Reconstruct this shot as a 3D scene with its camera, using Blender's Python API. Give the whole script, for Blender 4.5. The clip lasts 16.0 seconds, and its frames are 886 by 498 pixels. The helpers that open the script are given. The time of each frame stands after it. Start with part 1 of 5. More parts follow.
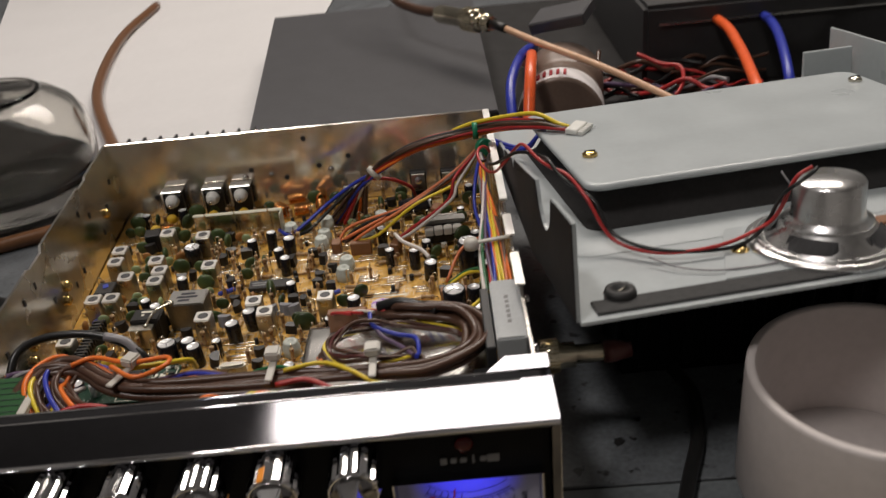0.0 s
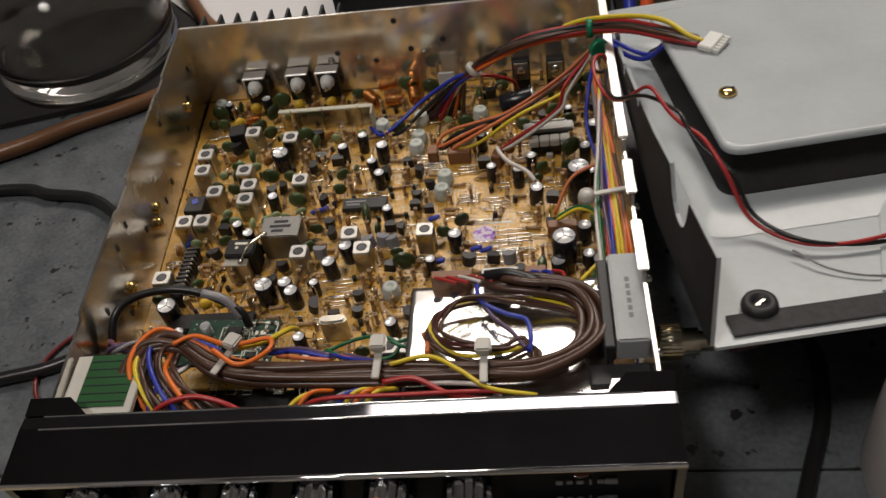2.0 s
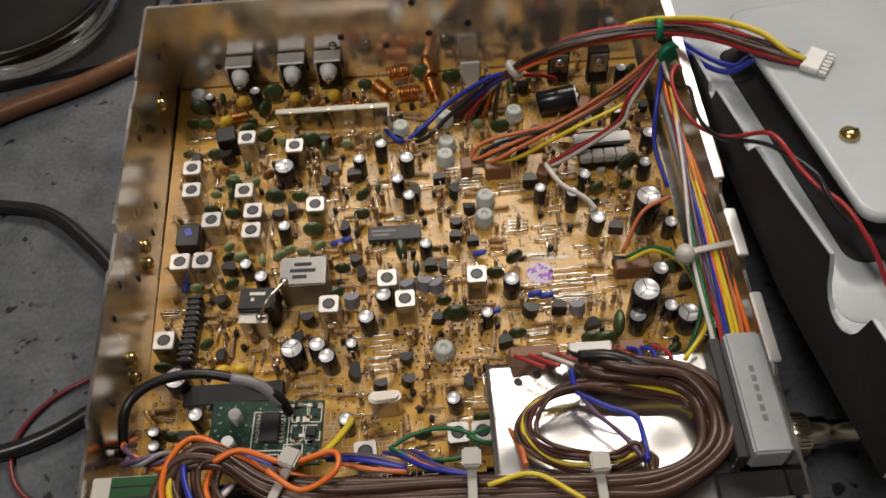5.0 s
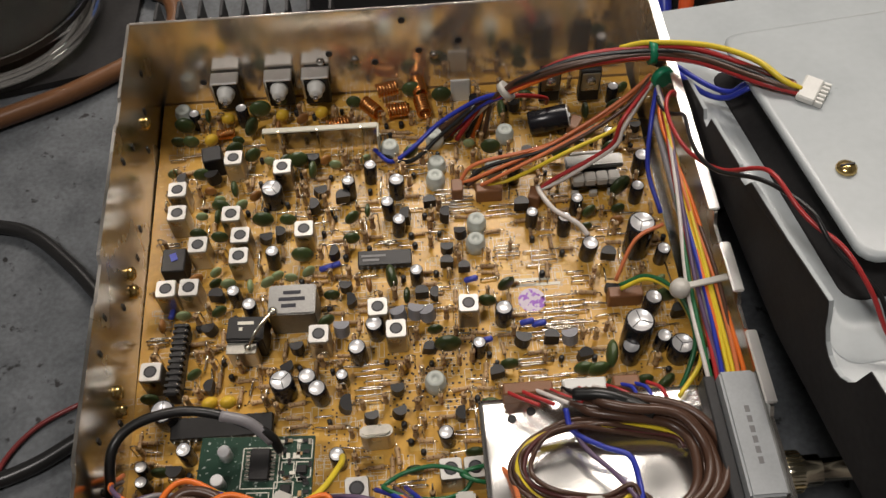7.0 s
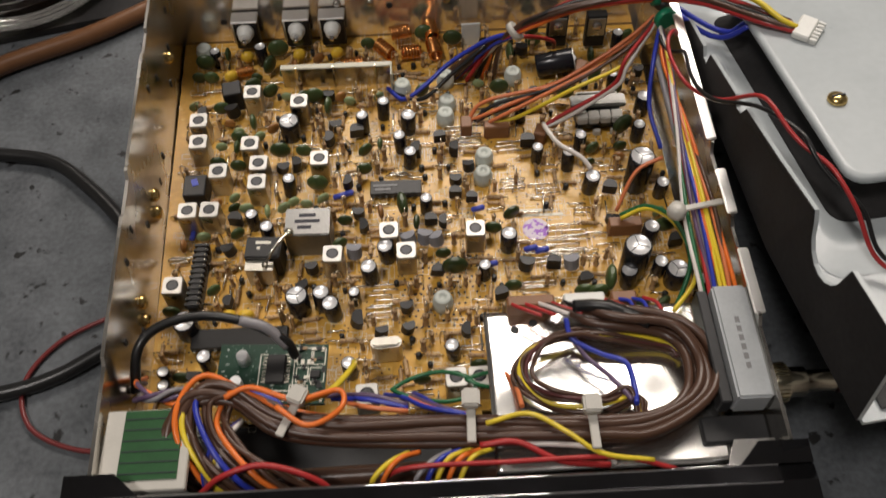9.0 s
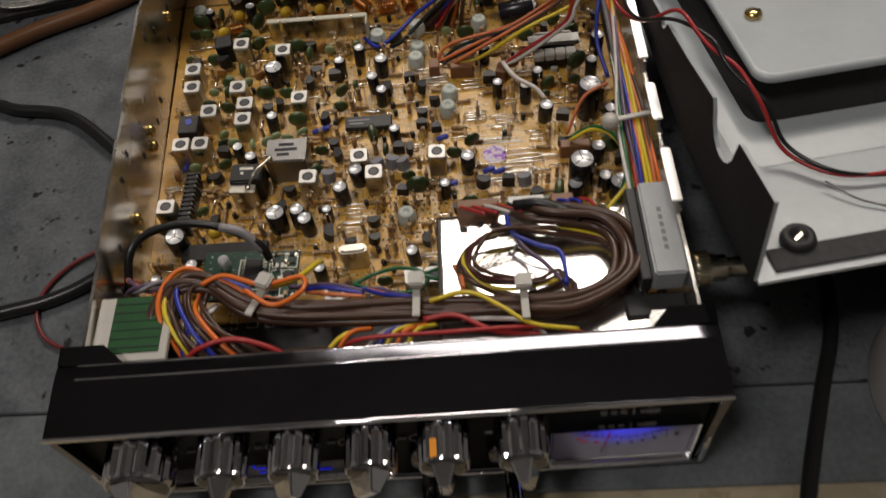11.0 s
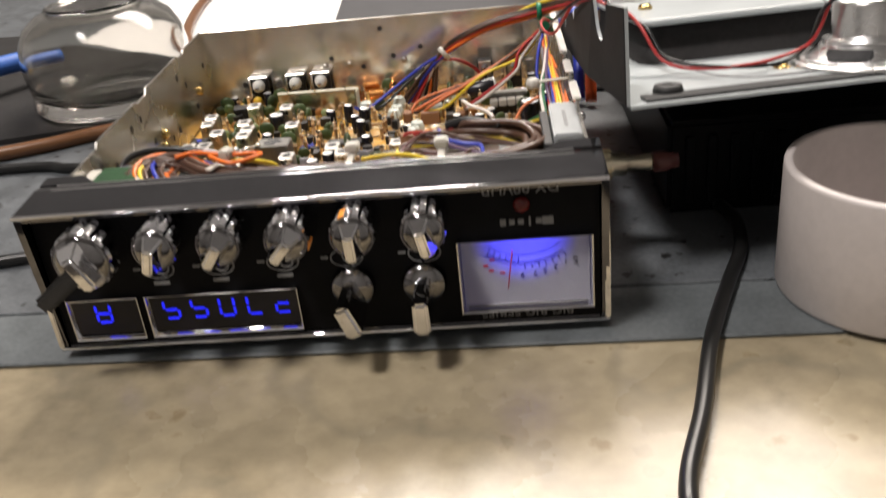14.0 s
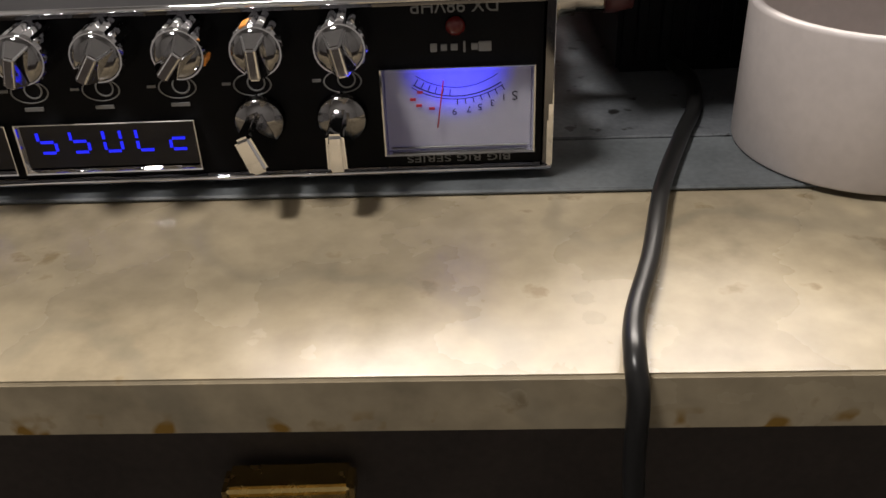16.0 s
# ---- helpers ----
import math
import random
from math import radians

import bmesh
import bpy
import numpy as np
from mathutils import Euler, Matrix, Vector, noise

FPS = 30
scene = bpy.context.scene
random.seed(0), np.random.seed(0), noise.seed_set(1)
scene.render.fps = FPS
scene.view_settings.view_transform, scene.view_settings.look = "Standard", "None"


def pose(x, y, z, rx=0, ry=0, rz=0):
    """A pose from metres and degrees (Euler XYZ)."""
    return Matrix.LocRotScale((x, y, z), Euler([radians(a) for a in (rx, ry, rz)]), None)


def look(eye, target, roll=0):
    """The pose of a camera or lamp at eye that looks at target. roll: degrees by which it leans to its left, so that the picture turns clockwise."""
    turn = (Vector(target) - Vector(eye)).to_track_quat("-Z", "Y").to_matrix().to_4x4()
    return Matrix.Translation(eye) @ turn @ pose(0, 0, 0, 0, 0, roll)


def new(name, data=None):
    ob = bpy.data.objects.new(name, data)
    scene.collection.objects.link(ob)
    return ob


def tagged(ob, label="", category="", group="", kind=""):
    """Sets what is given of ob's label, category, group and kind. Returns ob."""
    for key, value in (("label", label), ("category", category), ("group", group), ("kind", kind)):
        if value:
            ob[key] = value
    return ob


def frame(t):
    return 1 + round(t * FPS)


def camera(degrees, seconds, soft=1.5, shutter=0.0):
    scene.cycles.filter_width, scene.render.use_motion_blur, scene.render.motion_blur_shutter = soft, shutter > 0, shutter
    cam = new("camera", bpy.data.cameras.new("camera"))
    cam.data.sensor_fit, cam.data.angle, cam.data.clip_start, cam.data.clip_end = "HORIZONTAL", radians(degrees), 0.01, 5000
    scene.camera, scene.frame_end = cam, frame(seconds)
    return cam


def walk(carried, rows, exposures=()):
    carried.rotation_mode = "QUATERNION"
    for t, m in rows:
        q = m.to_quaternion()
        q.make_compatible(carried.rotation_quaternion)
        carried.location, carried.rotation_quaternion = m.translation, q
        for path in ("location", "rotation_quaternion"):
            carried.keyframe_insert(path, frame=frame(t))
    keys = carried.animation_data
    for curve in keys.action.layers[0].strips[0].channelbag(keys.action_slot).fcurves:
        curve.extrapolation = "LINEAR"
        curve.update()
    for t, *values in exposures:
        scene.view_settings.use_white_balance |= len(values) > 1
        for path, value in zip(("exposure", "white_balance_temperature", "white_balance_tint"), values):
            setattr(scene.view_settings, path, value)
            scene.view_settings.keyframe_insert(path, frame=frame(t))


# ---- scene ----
cam = camera(52.6, 16.0, shutter=0.75)
PATH = [
    (0, (0.075, -0.203, 0.232), (0.043, 1.533, -0.76), -5.8),
    (0.5, (0.094, -0.185, 0.273), (-0.043, 1.431, -0.897), -6.8),
    (1, (0.091, -0.175, 0.29), (-0.088, 1.379, -0.956), -7.3),
    (1.5, (0.076, -0.148, 0.283), (-0.168, 1.305, -1.07), -10.3),
    (2, (0.067, -0.132, 0.281), (-0.173, 1.244, -1.152), -10.7),
    (2.5, (0.055, -0.109, 0.275), (-0.181, 1.227, -1.194), -11.5),
    (3, (0.04, -0.089, 0.272), (-0.155, 1.194, -1.25), -12.3),
    (3.5, (0.027, -0.079, 0.271), (-0.123, 1.162, -1.291), -10.8),
    (4, (0.021, -0.065, 0.274), (-0.081, 1.142, -1.318), -9.3),
    (4.5, (0.014, -0.057, 0.276), (-0.048, 1.127, -1.335), -7.0),
    (5, (0.008, -0.052, 0.286), (-0.005, 1.117, -1.337), -4.5),
    (5.2, (0.011, -0.052, 0.289), (-0.011, 1.135, -1.321), -4.6),
    (7.3, (0.002, -0.035, 0.292), (0.047, 1.092, -1.36), -1.9),
    (7.5, (-0.001, -0.04, 0.291), (0.051, 1.09, -1.358), -1.4),
    (8, (-0.001, -0.049, 0.292), (0.043, 1.073, -1.363), -1.3),
    (8.5, (0.002, -0.055, 0.293), (0.036, 1.065, -1.363), -1.5),
    (9, (0.002, -0.063, 0.292), (0.021, 1.05, -1.37), -2.0),
    (9.2, (0.004, -0.067, 0.29), (0.021, 1.045, -1.373), -1.9),
    (11.3, (0.035, -0.131, 0.296), (-0.048, 1.047, -1.319), -7.7),
    (11.5, (0.038, -0.144, 0.287), (0.01, 1.062, -1.308), -5.5),
    (12, (0.053, -0.179, 0.273), (0.061, 1.053, -1.303), -5.0),
    (12.5, (0.063, -0.228, 0.272), (0.009, 1.267, -1.057), -5.1),
    (13, (0.0650, -0.2612, 0.2319), (0.0196, 1.3964, -0.8864), -4.73),
    (13.5, (0.0688, -0.2722, 0.2022), (-0.0530, 1.4779, -0.7602), -4.74),
    (14, (0.0688, -0.2715, 0.1743), (-0.0932, 1.4996, -0.7400), -6.10),
    (14.5, (0.0714, -0.2577, 0.1541), (-0.0722, 1.4775, -0.8318), -5.59),
    (15, (0.0721, -0.2504, 0.1382), (0.0027, 1.4529, -0.9064), -4.34),
    (15.5, (0.0702, -0.2521, 0.1315), (0.0372, 1.4451, -0.9263), -2.91),
    (16, (0.0698, -0.2541, 0.1299), (0.0394, 1.4488, -0.9185), -2.41),
]
EXPOSURES = ((0.0, -0.22), (0.5, -0.38), (1.0, -0.15), (2.0, -0.42), (3.5, -0.45), (5.0, -0.3), (9.0, -0.17), (11.5, -0.7), (12.0, -0.45), (12.5, -0.22), (13.0, -0.45), (13.5, 0.08), (14.0, 0.95), (14.5, 0.58), (15.0, 0.83), (16.0, 0.88))
walk(cam, [(t, look(eye, target, roll)) for t, eye, target, roll in PATH], EXPOSURES)

# ---- world and light ----
world = bpy.data.worlds.new("world")
scene.world = world
world.use_nodes = True
world.node_tree.nodes["Background"].inputs[0].default_value = (0.8, 0.85, 1.0, 1)
world.node_tree.nodes["Background"].inputs[1].default_value = 0.02


def area(name, eye, target, sx, sy, watts, colour):
    lamp = bpy.data.lights.new(name, "AREA")
    lamp.shape, lamp.size, lamp.size_y, lamp.energy, lamp.color = "RECTANGLE", sx, sy, watts, colour
    ob = new(name, lamp)
    ob.matrix_world = look(eye, target)
    return ob


area("panel_lamp_light", (0.23, 0.985, 1.085), (0.06, 0.05, 0.03), 1.06, 0.34, 17.0, (1.0, 0.905, 0.82))
area("ceiling_light_tube", (-0.68, -0.55, 2.30), (0.02, 0.0, 0.0), 0.45, 0.30, 26.5, (1.0, 0.93, 0.885))

# ---- materials ----


def mat(name, col, rough=0.5, metal=0.0, var=0.15, scale=60.0, bump=0.0, speck=None, speck_scale=300.0, speck_at=0.62,
        coat=0.0, rvar=0.0, trans=0.0, ior=1.45, emit=0.0, island=0.0, stretch=None, spec=0.5):
    m = bpy.data.materials.new(name)
    m.use_nodes = True
    t = m.node_tree
    b = t.nodes["Principled BSDF"]
    N, L = t.nodes.new, t.links.new
    c = (*col, 1)
    co = N("ShaderNodeTexCoord")
    src = co.outputs["Object"]
    if stretch:
        mp = N("ShaderNodeMapping")
        mp.inputs["Scale"].default_value = stretch
        L(src, mp.inputs[0])
        src = mp.outputs[0]
    n1 = N("ShaderNodeTexNoise")
    n1.inputs["Scale"].default_value, n1.inputs["Detail"].default_value = scale, 6
    L(src, n1.inputs["Vector"])
    n2 = N("ShaderNodeTexNoise")
    n2.inputs["Scale"].default_value, n2.inputs["Detail"].default_value = scale * 8, 3
    L(src, n2.inputs["Vector"])
    mx = N("ShaderNodeMix")
    mx.data_type = "FLOAT"
    mx.inputs[0].default_value = 0.4
    L(n1.outputs[0], mx.inputs[2]), L(n2.outputs[0], mx.inputs[3])
    mr = N("ShaderNodeMapRange")
    mr.inputs[1].default_value, mr.inputs[2].default_value = 0.3, 0.7
    mr.inputs[3].default_value, mr.inputs[4].default_value = 1 - var, 1 + var
    L(mx.outputs[0], mr.inputs[0])
    mul = N("ShaderNodeVectorMath")
    mul.operation = "SCALE"
    mul.inputs[0].default_value = col
    L(mr.outputs[0], mul.inputs["Scale"])
    out = mul.outputs[0]
    if island:
        oi = N("ShaderNodeObjectInfo")
        r2 = N("ShaderNodeMapRange")
        r2.inputs[3].default_value, r2.inputs[4].default_value = 1 - island, 1 + island
        L(oi.outputs["Random"], r2.inputs[0])
        m2 = N("ShaderNodeVectorMath")
        m2.operation = "SCALE"
        L(out, m2.inputs[0]), L(r2.outputs[0], m2.inputs["Scale"])
        out = m2.outputs[0]
    if speck:
        n3 = N("ShaderNodeTexNoise")
        n3.inputs["Scale"].default_value, n3.inputs["Detail"].default_value = speck_scale, 4
        L(src, n3.inputs["Vector"])
        st = N("ShaderNodeMapRange")
        st.inputs[1].default_value, st.inputs[2].default_value = speck_at, speck_at + 0.05
        L(n3.outputs[0], st.inputs[0])
        mm = N("ShaderNodeMix")
        mm.data_type = "RGBA"
        L(st.outputs[0], mm.inputs[0]), L(out, mm.inputs[6])
        mm.inputs[7].default_value = (*speck, 1)
        out = mm.outputs[2]
    L(out, b.inputs["Base Color"])
    b.inputs["Roughness"].default_value, b.inputs["Metallic"].default_value = rough, metal
    if rvar:
        rr = N("ShaderNodeMapRange")
        rr.inputs[1].default_value, rr.inputs[2].default_value = 0.3, 0.7
        rr.inputs[3].default_value, rr.inputs[4].default_value = max(0.02, rough - rvar), rough + rvar
        L(n1.outputs[0], rr.inputs[0]), L(rr.outputs[0], b.inputs["Roughness"])
    b.inputs["Coat Weight"].default_value, b.inputs["Coat Roughness"].default_value = coat, 0.05
    b.inputs["Transmission Weight"].default_value, b.inputs["IOR"].default_value = trans, ior
    b.inputs["Specular IOR Level"].default_value = spec
    if emit:
        b.inputs["Emission Color"].default_value, b.inputs["Emission Strength"].default_value = c, emit
    if bump:
        bp = N("ShaderNodeBump")
        bp.inputs["Strength"].default_value, bp.inputs["Distance"].default_value = bump, 0.0006
        L(mx.outputs[0], bp.inputs["Height"]), L(bp.outputs[0], b.inputs["Normal"])
    return m


M = {}
M["bench"] = mat("grey_bench_sheet", (0.092, 0.100, 0.108), 0.42, 0, 0.4, 60, 0.25, (0.014, 0.014, 0.014), 130, 0.63, rvar=0.12)
M["bench2"] = mat("grey_bench_strip", (0.11, 0.122, 0.128), 0.4, 0, 0.3, 60, 0.1, (0.05, 0.05, 0.05), 240, 0.7, rvar=0.1)
M["nickel"] = mat("yellowish_nickel_plate", (0.66, 0.60, 0.46), 0.18, 1, 0.08, 90, rvar=0.05)
M["black"] = mat("matt_black", (0.026, 0.026, 0.027), 0.5, 0, 0.2, 80)
M["blackgloss"] = mat("glossy_black_bezel", (0.15, 0.15, 0.165), 0.06, 1, 0.06, 45, 0.0, rvar=0.05)
M["face"] = mat("satin_black_faceplate", (0.006, 0.006, 0.007), 0.4, 0, 0.25, 120, 0.05, spec=0.08)
M["chrome"] = mat("chrome", (0.78, 0.78, 0.8), 0.07, 1, 0.04, 90, rvar=0.03)
M["knobchrome"] = mat("worn_knob_chrome", (0.78, 0.78, 0.8), 0.08, 1, 0.06, 90, rvar=0.04)
M["darkchrome"] = mat("smoky_chrome", (0.27, 0.265, 0.27), 0.1, 1, 0.1, 90, rvar=0.04)
M["steel"] = mat("zinc_plated_steel", (0.60, 0.58, 0.54), 0.25, 1, 0.14, 30, 0.03, rvar=0.08)
M["mirrorsteel"] = mat("polished_zinc_steel", (0.86, 0.81, 0.74), 0.18, 0.86, 0.14, 40, 0.03, rvar=0.06, stretch=(1.6, 1.0, 0.35))
M["rimsteel"] = mat("bright_rim_steel", (0.88, 0.87, 0.85), 0.33, 1, 0.06, 60, 0.02, rvar=0.06)
M["can"] = mat("tinned_can", (0.5, 0.475, 0.42), 0.34, 1, 0.12, 150, rvar=0.1, island=0.12)
M["cantop"] = mat("tinned_can_top", (0.6, 0.585, 0.55), 0.42, 0.5, 0.1, 150)
M["dullcan"] = mat("dull_tin_box", (0.25, 0.246, 0.235), 0.46, 1, 0.15, 120, rvar=0.1)
M["alu"] = mat("bright_tin_plate", (0.90, 0.89, 0.86), 0.23, 1, 0.05, 45, 0.05, rvar=0.05)
M["relay"] = mat("grey_plastic_case", (0.39, 0.41, 0.42), 0.4, 0, 0.08, 120, 0.05)
M["pcb"] = mat("amber_circuit_board", (0.60, 0.335, 0.058), 0.3, 0, 0.16, 60, 0.1, (0.66, 0.43, 0.11), 320, 0.64)
M["patch"] = mat("pale_board_patch", (0.68, 0.42, 0.10), 0.35, 0, 0.15, 90)
M["solder"] = mat("tinned_lead", (0.72, 0.68, 0.58), 0.25, 1, 0.1, 200)
M["silk"] = mat("white_ink", (0.75, 0.72, 0.62), 0.6, 0, 0.1, 300)
M["white"] = mat("white_plastic", (0.72, 0.72, 0.68), 0.4, 0, 0.06, 150)
M["trim"] = mat("milky_trimmer_plastic", (0.5, 0.53, 0.48), 0.4, 0, 0.1, 200, island=0.1)
M["elec"] = mat("capacitor_sleeve", (0.012, 0.012, 0.016), 0.25, 0, 0.2, 200)
M["eltop"] = mat("capacitor_top", (0.9, 0.9, 0.9), 0.35, 0.5, 0.05, 200)
M["semi"] = mat("black_epoxy", (0.014, 0.013, 0.013), 0.42, 0, 0.25, 300, 0.1, island=0.3)
M["green"] = mat("green_dipped_capacitor", (0.05, 0.075, 0.026), 0.32, 0, 0.25, 200, island=0.4)
M["palegreen"] = mat("pale_green_disc", (0.24, 0.30, 0.15), 0.4, 0, 0.15, 200, island=0.2)
M["orange_cap"] = mat("brown_disc_capacitor", (0.36, 0.16, 0.045), 0.35, 0, 0.2, 200, island=0.3)
M["yellow_cap"] = mat("yellow_bead_capacitor", (0.7, 0.45, 0.04), 0.35, 0, 0.1, 200)
M["resistor"] = mat("tan_resistor_body", (0.46, 0.3, 0.15), 0.4, 0, 0.25, 400, 0, (0.12, 0.03, 0.02), 900, 0.55, island=0.3)
M["bluecap"] = mat("blue_axial_body", (0.05, 0.07, 0.4), 0.35, 0, 0.15, 300)
M["copper"] = mat("enamelled_copper", (0.85, 0.4, 0.13), 0.25, 1, 0.1, 300)
M["brass"] = mat("brass", (0.75, 0.55, 0.22), 0.22, 1, 0.15, 200, rvar=0.08)
M["brownconn"] = mat("brown_connector", (0.22, 0.1, 0.045), 0.45, 0, 0.1, 200)
M["greenpcb"] = mat("green_circuit_board", (0.018, 0.050, 0.032), 0.3, 0, 0.2, 200, 0, (0.4, 0.44, 0.4), 700, 0.62)
M["greenlabel"] = mat("green_label", (0.014, 0.075, 0.02), 0.45, 0, 0.2, 120)
M["nylon"] = mat("milky_nylon", (0.52, 0.5, 0.45), 0.35, 0, 0.06, 200)
M["greentie"] = mat("green_cable_tie", (0.01, 0.2, 0.1), 0.35, 0, 0.1, 200)
WIRE = {"brown": (0.075, 0.038, 0.024), "darkred": (0.15, 0.025, 0.025), "black": (0.012, 0.012, 0.012), "red": (0.4, 0.03, 0.03), "orange": (0.75, 0.17, 0.025),
        "yellow": (0.72, 0.55, 0.04), "green": (0.02, 0.13, 0.05), "blue": (0.025, 0.04, 0.35), "violet": (0.11, 0.07, 0.13),
        "white": (0.65, 0.6, 0.56), "grey": (0.25, 0.24, 0.25), "salmon": (0.62, 0.18, 0.065), "bigorange": (0.8, 0.12, 0.03), "tan": (0.62, 0.38, 0.24), "amber": (0.15, 0.068, 0.030), "rose": (0.10, 0.032, 0.030)}
for k, v in WIRE.items():
    M["w_" + k] = mat(k + "_insulation", v, 0.32, 0, 0.12, 250, 0.02)
M["covergrey"] = mat("grey_painted_steel", (0.42, 0.455, 0.465), 0.33, 0, 0.06, 40, 0.04, coat=0.1, rvar=0.06)
M["felt"] = mat("dark_felt_strip", (0.05, 0.05, 0.05), 0.9, 0, 0.25, 400, 0.3)
M["rubber"] = mat("black_rubber", (0.02, 0.02, 0.02), 0.55, 0, 0.2, 150)
M["speaker"] = mat("bright_speaker_steel", (0.78, 0.78, 0.78), 0.3, 1, 0.08, 60, rvar=0.06)
M["cone"] = mat("speaker_cone_paper", (0.04, 0.04, 0.042), 0.8, 0, 0.2, 200, 0.2)
M["pvc"] = mat("greyish_white_pvc", (0.55, 0.505, 0.49), 0.42, 0, 0.08, 35, 0.04, rvar=0.08)
M["paper"] = mat("white_paper", (0.62, 0.61, 0.61), 0.8, 0, 0.03, 20, 0.05)
M["case"] = mat("dark_grey_case", (0.06, 0.06, 0.065), 0.4, 0, 0.12, 60, 0.05)
M["cream"] = mat("cream_strip_plastic", (0.48, 0.46, 0.36), 0.35, 0, 0.1, 200)
M["greycap"] = mat("grey_printed_epoxy", (0.24, 0.24, 0.26), 0.4, 0, 0.15, 300)
M["label"] = mat("white_label", (0.75, 0.72, 0.72), 0.5, 0, 0.04, 100)
M["red_ink"] = mat("red_ink", (0.45, 0.03, 0.04), 0.5, 0, 0.05, 100)
M["amber"] = mat("brown_plastic_reel", (0.17, 0.12, 0.095), 0.3, 0, 0.15, 60)
M["wood"] = mat("dark_cabinet_wood", (0.045, 0.036, 0.03), 0.5, 0, 0.3, 40, 0.2)
M["plaster"] = mat("white_wall_plaster", (0.5, 0.49, 0.475), 0.85, 0, 0.1, 3, 0.1)
M["bluegrip"] = mat("blue_grip", (0.04, 0.12, 0.42), 0.45, 0, 0.1, 100)
M["yellowgrip"] = mat("yellow_grip", (0.75, 0.45, 0.03), 0.45, 0, 0.1, 100)
M["glass"] = mat("clear_glass", (0.86, 0.85, 0.82), 0.05, 0, 0.02, 30, 0.12, trans=1.0, ior=1.32)
M["clear"] = mat("clear_window", (0.9, 0.9, 0.9), 0.05, 0, 0.02, 30, trans=1.0, ior=1.1)
M["led"] = mat("blue_display_segment", (0.015, 0.02, 1.0), 0.5, 0, 0, 30, emit=0.5)
M["dispglass"] = mat("smoked_display_glass", (0.004, 0.004, 0.012), 0.08, 0, 0.1, 60)
M["ink"] = mat("black_dial_ink", (0.02, 0.02, 0.03), 0.6, 0, 0.05, 100)
M["faceink"] = mat("grey_panel_ink", (0.20, 0.20, 0.20), 0.5, 0, 0.05, 100)
M["redlens"] = mat("dark_red_lens", (0.09, 0.008, 0.008), 0.15, 0, 0.1, 100)
M["holo"] = mat("holographic_sticker", (0.60, 0.52, 0.60), 0.45, 0.0, 0.1, 300, 0, (0.30, 0.10, 0.50), 420, 0.50)
M["orangepaint"] = mat("orange_pointer_paint", (0.8, 0.3, 0.04), 0.4, 0, 0.05, 100)


def marble():
    m = mat("cream_marble", (0.325, 0.272, 0.182), 0.26, 0, 0.30, 15, 0.05, (0.25, 0.195, 0.115), 60, 0.66, rvar=0.1, spec=0.45)
    t = m.node_tree
    b = t.nodes["Principled BSDF"]
    base = b.inputs["Base Color"].links[0].from_socket
    co = t.nodes.new("ShaderNodeTexCoord")
    w = t.nodes.new("ShaderNodeTexWave")
    w.inputs["Scale"].default_value, w.inputs["Distortion"].default_value = 5.0, 9
    w.inputs["Detail"].default_value, w.inputs["Detail Scale"].default_value = 4, 2.5
    w.bands_direction = "DIAGONAL"
    t.links.new(co.outputs["Object"], w.inputs["Vector"])
    r = t.nodes.new("ShaderNodeMapRange")
    r.inputs[1].default_value, r.inputs[2].default_value, r.inputs[3].default_value, r.inputs[4].default_value = 0.0, 0.14, 0.28, 0.0
    t.links.new(w.outputs["Fac"], r.inputs[0])
    x = t.nodes.new("ShaderNodeMix")
    x.data_type = "RGBA"
    x.inputs[7].default_value = (0.18, 0.165, 0.125, 1)
    t.links.new(r.outputs[0], x.inputs[0]), t.links.new(base, x.inputs[6]), t.links.new(x.outputs[2], b.inputs["Base Color"])
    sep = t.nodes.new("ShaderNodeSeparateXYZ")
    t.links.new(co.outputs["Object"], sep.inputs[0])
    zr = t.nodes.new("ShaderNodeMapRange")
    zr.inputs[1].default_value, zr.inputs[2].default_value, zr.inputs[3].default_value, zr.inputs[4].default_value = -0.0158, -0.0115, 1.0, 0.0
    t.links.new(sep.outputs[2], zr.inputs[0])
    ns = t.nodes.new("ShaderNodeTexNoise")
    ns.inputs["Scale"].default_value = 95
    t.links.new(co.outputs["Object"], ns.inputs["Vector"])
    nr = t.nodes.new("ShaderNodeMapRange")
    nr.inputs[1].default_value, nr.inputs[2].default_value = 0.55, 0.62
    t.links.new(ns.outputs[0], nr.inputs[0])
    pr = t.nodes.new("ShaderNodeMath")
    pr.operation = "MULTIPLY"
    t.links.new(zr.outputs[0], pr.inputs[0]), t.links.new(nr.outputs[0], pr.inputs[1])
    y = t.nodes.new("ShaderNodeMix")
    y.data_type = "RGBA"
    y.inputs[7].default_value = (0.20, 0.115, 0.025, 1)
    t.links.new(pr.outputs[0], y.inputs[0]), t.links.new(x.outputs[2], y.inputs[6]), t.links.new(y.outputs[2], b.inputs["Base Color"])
    return m


M["marble"] = marble()


